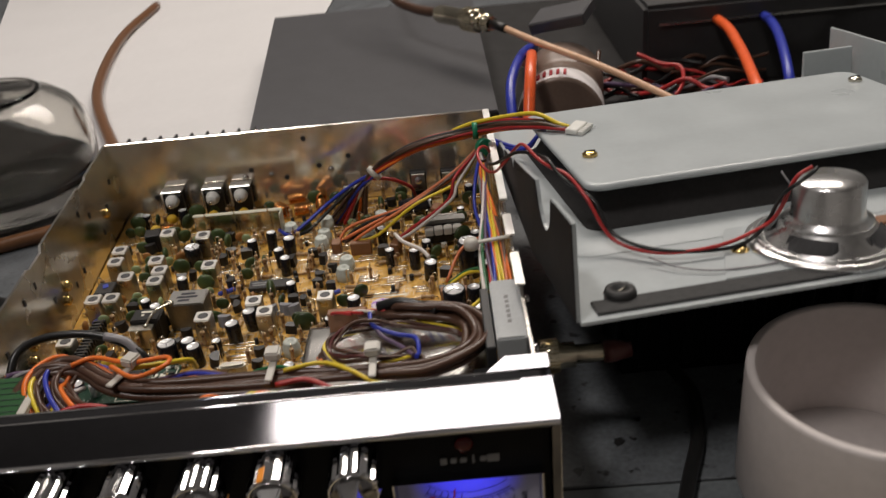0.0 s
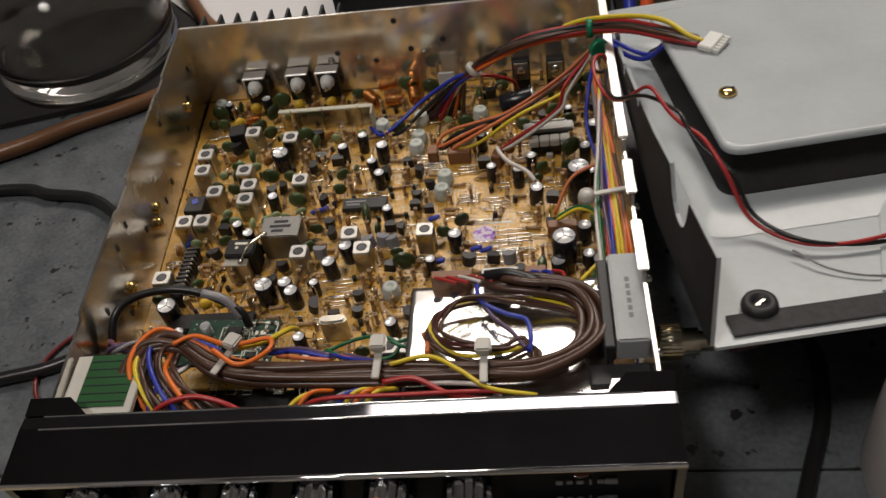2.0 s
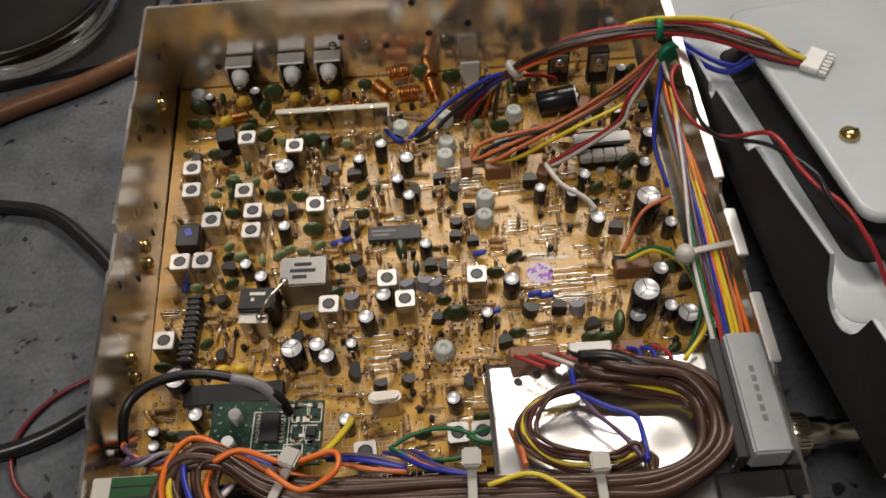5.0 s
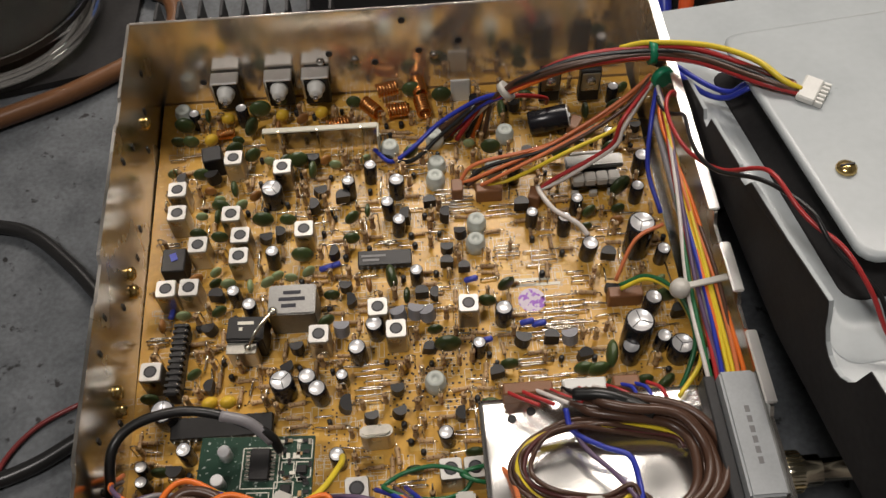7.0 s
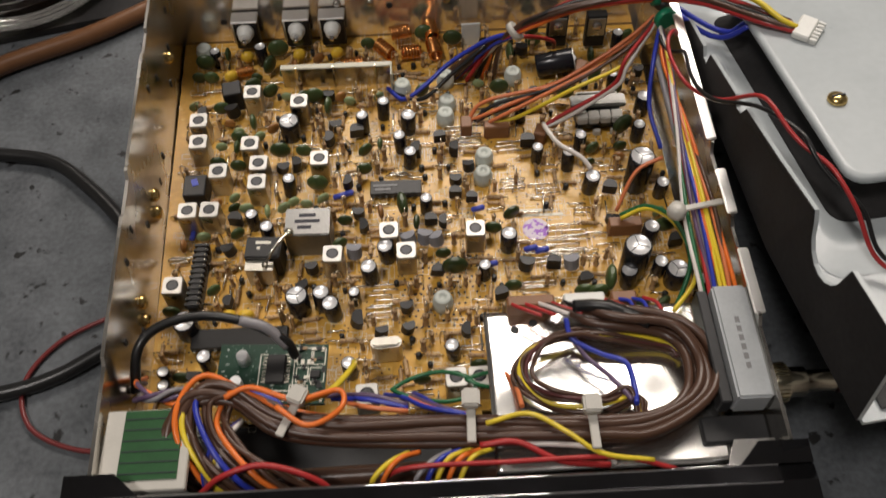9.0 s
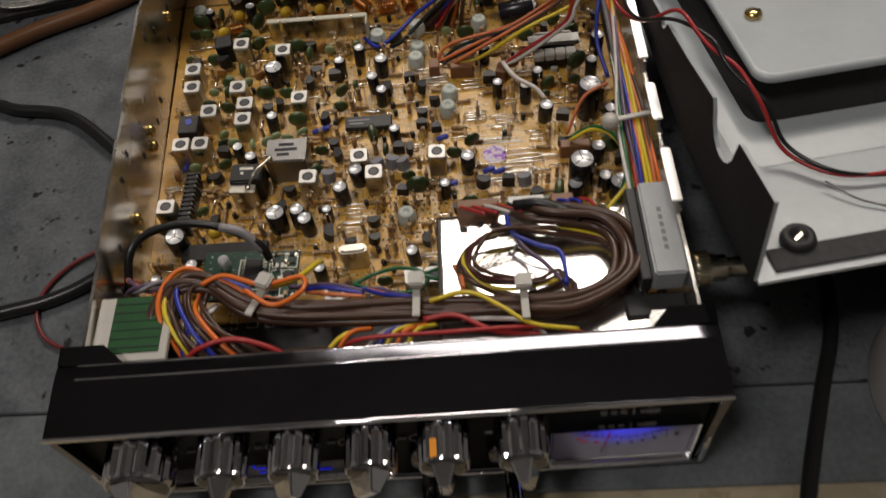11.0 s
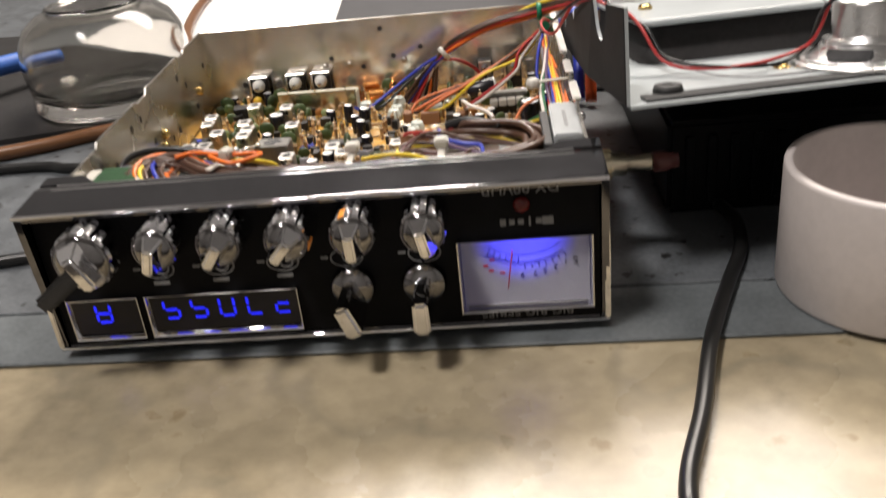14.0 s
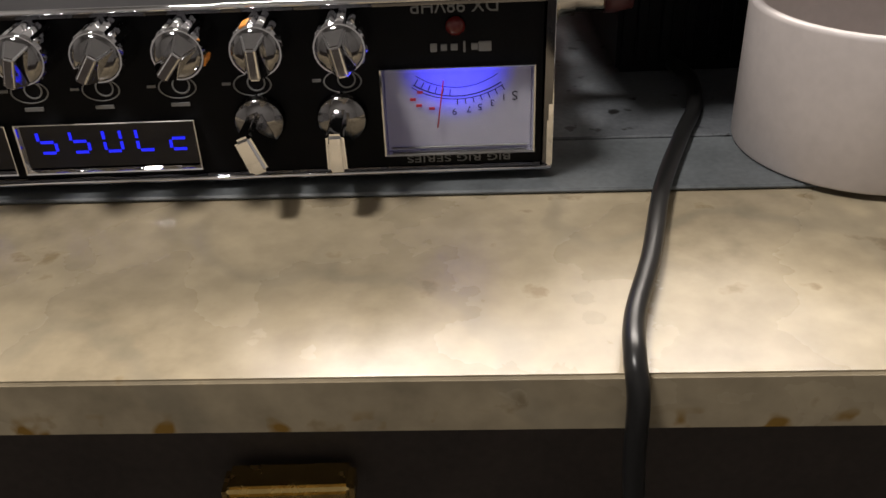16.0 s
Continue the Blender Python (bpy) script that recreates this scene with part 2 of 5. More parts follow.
def backlit_dial():
    """White dial, lit through from a blue lamp behind its upper middle."""
    m = mat("white_backlit_dial", (0.36, 0.36, 0.40), 0.6, 0, 0.04, 60, spec=0.05)
    t = m.node_tree
    co = t.nodes.new("ShaderNodeTexCoord")
    d = t.nodes.new("ShaderNodeVectorMath")
    d.operation = "DISTANCE"
    d.inputs[1].default_value = (0.0715, 0.0, 0.0375)
    t.links.new(co.outputs["Object"], d.inputs[0])
    r = t.nodes.new("ShaderNodeMapRange")
    r.interpolation_type = "SMOOTHERSTEP"
    r.inputs[1].default_value, r.inputs[2].default_value, r.inputs[3].default_value, r.inputs[4].default_value = 0.0005, 0.0205, 1.15, 0.012
    t.links.new(d.outputs["Value"], r.inputs[0])
    b = t.nodes["Principled BSDF"]
    b.inputs["Emission Color"].default_value = (0.03, 0.03, 1.0, 1)
    t.links.new(r.outputs[0], b.inputs["Emission Strength"])
    return m


M["dial"] = backlit_dial()
# black of the pads, also used as painted shade on the hump's sides
M["pad"] = mat("black_pad_and_hump_shade", (0.026, 0.025, 0.025), 0.7, 0, 0.25, 60, 0.2, spec=0.2)

# ---- building helpers ----


def whole(ob):
    """The pose of ob in the world."""
    m = ob.matrix_basis.copy()
    if ob.parent:
        m = whole(ob.parent) @ ob.matrix_parent_inverse @ m
    return m


def mesh_of(name, bm, *mats):
    me = bpy.data.meshes.new(name)
    bm.to_mesh(me)
    bm.free()
    for x in mats:
        me.materials.append(x)
    return me


def part(name, bm, material, parent, label="", m=None):
    """One mesh under a thing or a part; m is its pose in the parent's own frame."""
    me = bm if isinstance(bm, bpy.types.Mesh) else mesh_of(name, bm, *(material if isinstance(material, (list, tuple)) else [material]))
    ob = new(name, me)
    ob.parent = parent
    ob.matrix_basis = m if m is not None else Matrix()
    return tagged(ob, label)


def thing(name, label, category, at=(0, 0, 0), group="", turn=(0, 0, 0), kind=""):
    ob = new(name)
    ob.empty_display_size = 0.01
    ob.matrix_basis = pose(*at, *turn)
    return tagged(ob, label, category, group, kind)


def single(name, bm, material, label, category, m=None, group="", kind=""):
    ob = new(name, mesh_of(name, bm, *(material if isinstance(material, (list, tuple)) else [material])))
    if m is not None:
        ob.matrix_basis = m
    return tagged(ob, label, category, group, kind)


def box(x0, x1, y0, y1, z0, z1, bevel=0.0, seg=1, bm=None, mi=0):
    bm = bm or bmesh.new()
    c = Matrix.LocRotScale(((x0 + x1) / 2, (y0 + y1) / 2, (z0 + z1) / 2), None, (x1 - x0, y1 - y0, z1 - z0))
    r = bmesh.ops.create_cube(bm, size=1, matrix=c)
    fs = {f for v in r["verts"] for f in v.link_faces}
    for f in fs:
        f.material_index = mi
    if bevel:
        es = list({e for v in r["verts"] for e in v.link_edges})
        bmesh.ops.bevel(bm, geom=es, offset=bevel, segments=seg, affect="EDGES", material=-1)
    return bm


def lathe(profile, seg=24, bm=None, m=None, mi=0, smooth=True, close=True):
    """A turned body about z from (radius, height, material) rows, bottom to top."""
    bm = bm or bmesh.new()
    m = m or Matrix()
    rings = []
    for row in profile:
        r, z = row[0], row[1]
        rings.append([bm.verts.new(m @ Vector((r * math.cos(a), r * math.sin(a), z))) for a in (2 * math.pi * i / seg for i in range(seg))])
    for k in range(len(rings) - 1):
        k_m = profile[k + 1][2] if len(profile[k + 1]) > 2 else mi
        for i in range(seg):
            f = bm.faces.new((rings[k][i], rings[k][(i + 1) % seg], rings[k + 1][(i + 1) % seg], rings[k + 1][i]))
            f.smooth, f.material_index = smooth, k_m
    if close:
        f = bm.faces.new(rings[0][::-1])
        f.material_index = mi
        f = bm.faces.new(rings[-1])
        f.material_index = profile[-1][2] if len(profile[-1]) > 2 else mi
    return bm


def glide(pts, n=8):
    """Points on a smooth line through pts."""
    p = [Vector(q) for q in pts]
    p = [p[0] * 2 - p[1]] + p + [p[-1] * 2 - p[-2]]
    out = []
    for i in range(1, len(p) - 2):
        for k in range(n):
            t = k / n
            a, b, c, d = p[i - 1], p[i], p[i + 1], p[i + 2]
            out.append(0.5 * ((2 * b) + (c - a) * t + (2 * a - 5 * b + 4 * c - d) * t * t + (3 * b - a - 3 * c + d) * t ** 3))
    out.append(p[-2])
    return out


def tube(pts, r, seg=8, n=8, bm=None, mi=0, smooth_path=True):
    """A round wire along pts, in metres."""
    bm = bm or bmesh.new()
    line = glide(pts, n) if smooth_path else [Vector(q) for q in pts]
    side = Vector((0.3, 0.2, 1)).normalized()
    rings = []
    for i, q in enumerate(line):
        d = (line[min(i + 1, len(line) - 1)] - line[max(i - 1, 0)])
        d = d.normalized() if d.length > 1e-9 else Vector((1, 0, 0))
        side = (side - d * side.dot(d))
        side = side.normalized() if side.length > 1e-6 else d.orthogonal().normalized()
        other = d.cross(side)
        rings.append([bm.verts.new(q + r * (math.cos(a) * side + math.sin(a) * other)) for a in (2 * math.pi * k / seg for k in range(seg))])
    for k in range(len(rings) - 1):
        for i in range(seg):
            f = bm.faces.new((rings[k][i], rings[k][(i + 1) % seg], rings[k + 1][(i + 1) % seg], rings[k + 1][i]))
            f.smooth, f.material_index = True, mi
    for ring in (rings[0][::-1], rings[-1]):
        bm.faces.new(ring).material_index = mi
    return bm


def mm(*p):
    return tuple(q / 1000 for q in p)


def wire(name, pts, r, colour, parent, seg=7, n=7, label="", slack=0.55):
    """A wire through pts in millimetres, with a little slack of its own between its ends."""
    pts = [pts[0]] + [tuple(c + random.uniform(-slack, slack) for c in p) for p in pts[1:-1]] + [pts[-1]]
    return part(name, tube([mm(*p) for p in pts], r / 1000, seg, n), M["w_" + colour], parent, label)


def prism(outline, depth_dir, depth, bm=None, mi=0):
    """A flat outline given depth along depth_dir."""
    bm = bm or bmesh.new()
    v = [bm.verts.new(p) for p in outline]
    f = bm.faces.new(v)
    f.material_index = mi
    r = bmesh.ops.extrude_face_region(bm, geom=[f])
    nv = [e for e in r["geom"] if isinstance(e, bmesh.types.BMVert)]
    bmesh.ops.translate(bm, verts=nv, vec=Vector(depth_dir) * depth)
    for e in r["geom"]:
        if isinstance(e, bmesh.types.BMFace):
            e.material_index = mi
    bmesh.ops.recalc_face_normals(bm, faces=bm.faces)
    return bm


def lettering(body, size, m, material, parent, name="lettering", label=""):
    """Raised lettering as a mesh, from the built-in font."""
    cu = bpy.data.curves.new(name, "FONT")
    cu.body, cu.size, cu.align_x, cu.align_y, cu.extrude = body, size, "CENTER", "CENTER", 0.00006
    tmp = bpy.data.objects.new(name, cu)
    scene.collection.objects.link(tmp)
    dg = bpy.context.evaluated_depsgraph_get()
    me = bpy.data.meshes.new_from_object(tmp.evaluated_get(dg))
    bpy.data.objects.remove(tmp)
    me.materials.clear()
    me.materials.append(material)
    return part(name, me, material, parent, label, m)


# ---- the setting ----
BENCH = Matrix.Translation((0.1, 0, 0)) @ pose(0, 0, 0, 0, 0, -1.5) @ Matrix.Translation((-0.1, 0, 0))


def structure(name, bm, material, label, category, m=None):
    return single(name, bm, material, label, category, m, kind="structure")


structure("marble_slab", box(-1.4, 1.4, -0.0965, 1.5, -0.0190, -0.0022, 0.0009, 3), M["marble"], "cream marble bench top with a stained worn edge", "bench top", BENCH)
structure("bench_strip", box(-1.4, 1.4, -0.0095, 0.0265, -0.0020, -0.0004, 0.0006), M["bench2"], "dark grey sheet strip along the marble bench", "bench strip", BENCH)
structure("bench_sheet", box(-1.4, 1.4, 0.0272, 1.5, -0.0020, 0.0, 0.0005), M["bench"], "scuffed grey sheet covering the marble bench", "bench sheet", BENCH)
structure("bench_seam", box(-1.4, 1.4, 0.0264, 0.0273, -0.0021, -0.0013), M["rubber"], "black seam between the grey sheets", "seam", BENCH)
structure("bench_cabinet", box(-1.4, 1.4, -0.072, 1.5, -0.9, -0.0192), M["wood"], "dark wooden cabinet front under the bench", "cabinet", BENCH)
structure("floor", box(-2.2, 2.2, -2.2, 1.9, -0.95, -0.9), M["wood"], "dark workshop floor", "floor")
structure("ceiling", box(-2.2, 2.2, -2.2, 1.9, 2.4, 2.45), M["plaster"], "plain off-white ceiling", "ceiling")
for n, b in (("wall_north", (-2.2, 2.2, 1.9, 2.0)), ("wall_south", (-2.2, 2.2, -2.3, -2.2)), ("wall_east", (2.2, 2.3, -2.3, 2.0)), ("wall_west", (-2.3, -2.2, -2.3, 2.0))):
    structure(n, box(*b, -0.95, 2.45), M["plaster"], "plain off-white workshop wall", "wall")

# ---- the radio: chassis and front ----
radio = thing("cb_radio", "upside-down black and chrome two-way radio, opened with its circuit board bare", "radio")
BOARD = 0.0185


def chassis():
    t = 0.0011
    part("chassis_floor", box(-0.1025, 0.0952, 0.022, 0.234, 0.0095, 0.0105), M["steel"], radio)
    # back wall with a soft bend at its corners
    part("back_wall", box(-0.1035, 0.0965, 0.2345, 0.2345 + t, 0.004, 0.0625, 0.0004), M["mirrorsteel"], radio, "brownish zinc back wall")
    # left wall splays a little towards the back and drops a step half way
    def side(pts, x_front, x_back, name):
        def x_at(y):
            return x_front + (x_back - x_front) * (y - 0.024) / 0.21
        o = [(x_at(y), y, z) for y, z in pts]
        return part(name, prism(o, (1, 0, 0), t), M["steel"], radio, "dull zinc side wall with slots and screws")
    side([(0.022, 0.004), (0.2345, 0.004), (0.2345, 0.0625), (0.196, 0.0625), (0.195, 0.0612), (0.184, 0.0612), (0.183, 0.0625), (0.128, 0.0625), (0.126, 0.0600),
          (0.112, 0.0600), (0.110, 0.0612), (0.060, 0.0612), (0.058, 0.0590), (0.022, 0.0590)], -0.0945, -0.1040, "side_wall")
    side([(0.022, 0.004), (0.2345, 0.004), (0.2345, 0.0625), (0.128, 0.0625), (0.126, 0.0592), (0.118, 0.0592), (0.117, 0.0622), (0.098, 0.0622), (0.096, 0.0595),
          (0.088, 0.0595), (0.086, 0.0622), (0.062, 0.0622), (0.060, 0.0598), (0.022, 0.0598)], 0.0955, 0.0955, "side_wall")
    # turned-in rim flange, bright where it catches the lamp
    for y0, y1 in ((0.129, 0.2335), (0.0985, 0.1165), (0.0625, 0.0855)):
        part("rim_flange", box(0.0942, 0.0976, y0, y1, 0.0624, 0.0634, 0.0004, 2), M["rimsteel"], radio, "bright turned-over rim")
    # slots and holes
    random.seed(4)
    for k in range(14):
        y, z = 0.06 + 0.165 * (k / 13), random.choice((0.03, 0.038, 0.046, 0.053))
        x = -0.0945 - 0.0095 * (y - 0.024) / 0.21 + 0.0012
        part("slot", box(x, x + 0.0003, y - 0.0007, y + 0.0007, z - 0.0015, z + 0.0015), M["black"], radio)
    for y, z in ((0.138, 0.036), (0.093, 0.036), (0.134, 0.031), (0.089, 0.031), (0.208, 0.036)):
        x = -0.0935 - 0.0095 * (y - 0.024) / 0.21
        s = part("wall_screw", lathe([(0.0022, 0), (0.0026, 0.0004), (0.0026, 0.0012), (0.0016, 0.0022), (0.0005, 0.0023)], 10), M["brass"], radio, "small brass screw", pose(x, y, z, 0, 90, 0))
    for x, z in ((-0.083, 0.030), (0.0, 0.056), (0.006, 0.040), (-0.012, 0.035), (-0.03, 0.041), (0.022, 0.044)):
        part("wall_hole", lathe([(0.0014, 0), (0.0014, 0.0003)], 10), M["black"], radio, "", pose(x, 0.2344, z, 90, 0, 0))
    for x in (-0.02, -0.034, 0.012):
        part("wall_rivet", lathe([(0.0018, 0), (0.0016, 0.0008), (0.0006, 0.0012)], 10), M["steel"], radio, "", pose(x, 0.2344, 0.037, 90, 0, 0))
    # fins of the heat sink behind the back wall
    hs = part("heat_sink", box(-0.098, -0.025, 0.237, 0.2405, 0.006, 0.056), M["black"], radio, "black finned heat sink on the back wall")
    for k in range(9):
        x = -0.096 + 0.0085 * k
        part("fin", box(x, x + 0.0014, 0.2405, 0.2505, 0.006, 0.0590, 0.0003), M["black"], hs)


chassis()


def front():
    # shell of the bezel: top, bottom, two cheeks, all glossy
    top = prism([(-0.1, -0.005, 0.0592), (-0.1, 0.0136, 0.0606), (-0.1, 0.0178, 0.06025), (-0.1, 0.0178, 0.0585), (-0.1, -0.0046, 0.0566)], (1, 0, 0), 0.2)
    bz = part("bezel_top", top, M["blackgloss"], radio, "glossy black top of the front bezel")
    for x0, x1 in ((-0.1, -0.0855), (0.0835, 0.1)):
        inner = x1 if x0 < 0 else x0
        outer = x0 if x0 < 0 else x1
        sl = 0.0055 if x0 < 0 else -0.0035
        o = [(outer, 0.0182, 0.0606), (inner + (0.006 if x0 < 0 else -0.003), 0.0182, 0.0606), (inner - (0.001 if x0 < 0 else -0.003), 0.0245, 0.0612), (outer, 0.0245, 0.0612)]
        part("bezel_cheek", prism(o, (0, 0, 1), -0.006), M["blackgloss"], radio)
    for x0, x1 in ((-0.1, -0.0975), (0.0975, 0.1)):
        part("bezel_side", prism([(x0, -0.005, 0.0575), (x0, 0.0245, 0.0602), (x0, 0.0245, 0.003), (x0, -0.001, 0.003)], (1, 0, 0), x1 - x0), M["blackgloss"], radio)
    part("bezel_bottom", box(-0.0972, 0.0972, -0.001, 0.022, 0.003, 0.0048, 0.0004), M["blackgloss"], radio)
    part("faceplate", box(-0.0974, 0.0974, 0.0, 0.004, 0.0046, 0.0572, 0.0003), M["face"], radio, "satin black front panel")
    part("inner_front_plate", box(-0.094, 0.094, 0.0195, 0.0207, 0.0106, 0.054), M["black"], radio)
    for y in (0.0132, 0.0181):
        z = 0.0605 if y < 0.015 else 0.0602
        part("trim", tube([(-0.0935, y, z), (0.0, y, z), (0.0905, y, z)], 0.0004, 12, 1), M["chrome"], radio, "thin bright line along the bezel top")
    # chrome trim round the face
    for nm, b in (("trim", (0.0985, 0.1004, -0.0026, -0.0012, 0.0043, 0.0565)), ("trim", (-0.1004, -0.0985, -0.0026, -0.0012, 0.0043, 0.0565))):
        part(nm, box(*b, 0.0004, 2), M["chrome"], radio, "chrome trim line")
    for y, z, r in ((-0.0052, 0.0586, 0.0009), (-0.0014, 0.0034, 0.0008)):
        part("trim", tube([(-0.1, y, z), (0.0, y, z), (0.1, y, z)], r, 16, 1), M["chrome"], radio, "rounded chrome trim line")


front()


def knurled(r0, r1, h, teeth=12):
    """A fluted chrome knob body, its axis along z."""
    bm = bmesh.new()
    rows = [(r0, 0), (r0, h * 0.06), (r0 * 0.99, h * 0.09), (r0 * 0.985, h * 0.38), (r0 * 0.97, h * 0.66), (r0 * 0.90, h * 0.71)]
    n = teeth * 4
    rings = []
    for j, (r, z) in enumerate(rows):
        ring = []
        for i in range(n):
            cut = (0.90, 0.985, 1.0, 0.985)[i % 4] if j < 5 else 1.0
            a = 2 * math.pi * i / n
            ring.append(bm.verts.new((r * cut * math.cos(a), r * cut * math.sin(a), z)))
        rings.append(ring)
    for k in range(len(rows) - 1):
        for i in range(n):
            bm.faces.new((rings[k][i], rings[k][(i + 1) % n], rings[k + 1][(i + 1) % n], rings[k + 1][i]))
    bm.faces.new(rings[0][::-1])
    bm.faces.new(rings[-1])
    return bm


def pointer(r, h, z0):
    """The bar across a knob, with sloped cheeks, longer to one side."""
    bm = bmesh.new()
    w = r * 0.55
    lo = [(-w, -r * 0.9, z0), (w, -r * 0.9, z0), (w, r * 1.0, z0), (-w, r * 1.0, z0)]
    hi = [(-w * 0.42, -r * 0.45, z0 + h), (w * 0.42, -r * 0.45, z0 + h), (w * 0.42, r * 0.95, z0 + h * 0.85), (-w * 0.42, r * 0.95, z0 + h * 0.85)]
    a, b = [bm.verts.new(p) for p in lo], [bm.verts.new(p) for p in hi]
    bm.faces.new(a[::-1]), bm.faces.new(b)
    for i in range(4):
        bm.faces.new((a[i], a[(i + 1) % 4], b[(i + 1) % 4], b[i]))
    bmesh.ops.bevel(bm, geom=bm.edges[:], offset=r * 0.09, segments=3, affect="EDGES")
    return bm


def knob(x, z, turn, r=0.0080, h=0.0235, mark=None, label="fluted chrome control knob with a bar pointer"):
    m = pose(x, -0.0004, z, 90, 0, 0) @ pose(0, 0, 0, 0, 0, turn)
    k = part("knob", knurled(r, r * 0.87, h), M["knobchrome"], radio, label, m)
    part("knob_cap", lathe([(r * 0.86, h * 0.67), (r * 0.84, h * 0.72), (r * 0.66, h * 0.755), (r * 0.3, h * 0.775), (0.0002, h * 0.78)], 28), M["darkchrome"], k)
    part("pointer", pointer(r * 0.82, h * 0.28, h * 0.72), M["knobchrome"], k)
    if mark is not None:
        part("mark", box(-0.0011, 0.0011, r * 0.86, r * 0.985, h * 0.44, h * 0.685, 0.0002), M["orangepaint"], k, "orange painted mark", pose(0, 0, 0, 0, 0, mark))
    return k


for x, turn, mark in ((0.0395, 190, None), (0.0165, 180, 200), (-0.0050, 140, 110), (-0.0275, 145, None), (-0.0490, 165, None)):
    knob(x, 0.0490, turn, mark=mark)
knob(-0.0745, 0.0460, 205, r=0.0109, h=0.0225, label="larger fluted chrome control knob")
# lever knob on the large one and the two bar switches below
for x, turn, mark in ((0.0365, 180, None), (0.0115, 200, 60)):
    b = part("bar_switch", lathe([(0.0078, 0), (0.0078, 0.002), (0.0070, 0.0042), (0.0008, 0.0047)], 32), M["darkchrome"], radio, "chrome rotary switch with a long bar pointer", pose(x, -0.0004, 0.0225, 90, 0, 0))
    bm = prism([(-0.0029, -0.0080, 0.004), (0.0029, -0.0080, 0.004), (0.0026, 0.004, 0.004), (-0.0026, 0.004, 0.004)], (0, 0, 1), 0.0195)
    bmesh.ops.bevel(bm, geom=bm.edges[:], offset=0.0011, segments=3, affect="EDGES")
    part("bar", bm, M["chrome"], b, "", pose(0, 0, 0, 0, 0, turn - 180))
lv = part("lever", box(-0.0032, 0.0032, -0.0225, 0.004, 0.015, 0.019, 0.0012, 2), M["black"], radio, "black lever tab", pose(-0.0745, -0.0004, 0.0445, 90, 0, 0) @ pose(0, 0, 0, 0, 0, -52))


def ring_mark(x, z):
    """A printed figure of eight below a knob: a wide loop and a small circle."""
    bm = bmesh.new()
    lathe([(0.0058, 0), (0.0058, 0.0002), (0.0053, 0.0002), (0.0053, 0)], 28, bm, close=False, m=Matrix.Diagonal((1.0, 0.62, 1, 1)))
    lathe([(0.0028, 0), (0.0028, 0.0002), (0.0023, 0.0002), (0.0023, 0)], 20, bm, Matrix.Translation((0.0012, 0.0006, 0)), close=False)
    part("printed_loop", bm, M["faceink"], radio, "", pose(x, -0.0004, z, 90, 0, 0))


for x in (0.0375, 0.0105, -0.0120, -0.0350, -0.0565):
    ring_mark(x, 0.0335)
    part("printed_bar", box(x - 0.0028, x + 0.0028, -0.0007, -0.0001, 0.0275, 0.0286), M["faceink"], radio)
    part("printed_bar", box(x - 0.009, x - 0.0065, -0.0007, -0.0001, 0.0336, 0.0344), M["faceink"], radio)


def frame_of(x0, x1, z0, z1, w, d, material, name, parent, label=""):
    """A bevelled rectangular frame standing proud of the panel."""
    bm = bmesh.new()
    a = [(x0, z0), (x1, z0), (x1, z1), (x0, z1)]
    i = [(x0 + w, z0 + w), (x1 - w, z0 + w), (x1 - w, z1 - w), (x0 + w, z1 - w)]
    rows = [[bm.verts.new((p[0], 0.0004, p[1])) for p in a], [bm.verts.new((p[0], -d, p[1])) for p in a],
            [bm.verts.new((p[0], -d * 0.9, p[1])) for p in [(q[0] * 0.7 + r[0] * 0.3, q[1] * 0.7 + r[1] * 0.3) for q, r in zip(a, i)]], [bm.verts.new((p[0], 0.0004, p[1])) for p in i]]
    for k in range(3):
        for j in range(4):
            bm.faces.new((rows[k][j], rows[k][(j + 1) % 4], rows[k + 1][(j + 1) % 4], rows[k + 1][j]))
    bmesh.ops.recalc_face_normals(bm, faces=bm.faces)
    return part(name, bm, material, parent, label)


def display(x0, x1, text, label):
    d = part("display", box(x0 + 0.001, x1 - 0.001, -0.0006, 0.0002, 0.0085, 0.0225), M["dispglass"], radio, label)
    frame_of(x0, x1, 0.0068, 0.0236, 0.0016, 0.0022, M["chrome"], "display_frame", d)
    n = len(text)
    for i, segs in enumerate(text):
        cx = x0 + 0.0085 + 0.0102 * i if n > 1 else (x0 + x1) / 2 - 0.001
        cz, w, h, s = 0.0172, 0.0026, 0.0036, 0.00045
        place = {"a": (0, h, 1), "g": (0, 0, 1), "d": (0, -h, 1), "f": (-w, h / 2, 0), "b": (w, h / 2, 0), "e": (-w, -h / 2, 0), "c": (w, -h / 2, 0)}
        for q in segs:
            px, pz, flat = place[q]
            hx, hz = (w - 0.0006, s) if flat else (s, h / 2 - 0.0005)
            part("segment", box(cx + px - hx, cx + px + hx, -0.0009, -0.0007, cz + pz - hz, cz + pz + hz), M["led"], d)


display(-0.0640, -0.0085, ("fgcd", "fgcd", "febcd", "fed", "ged"), "smoked display lit with blue digits in a chrome frame")
display(-0.0930, -0.0665, ("bgcfed",), "small smoked display lit with a blue digit")


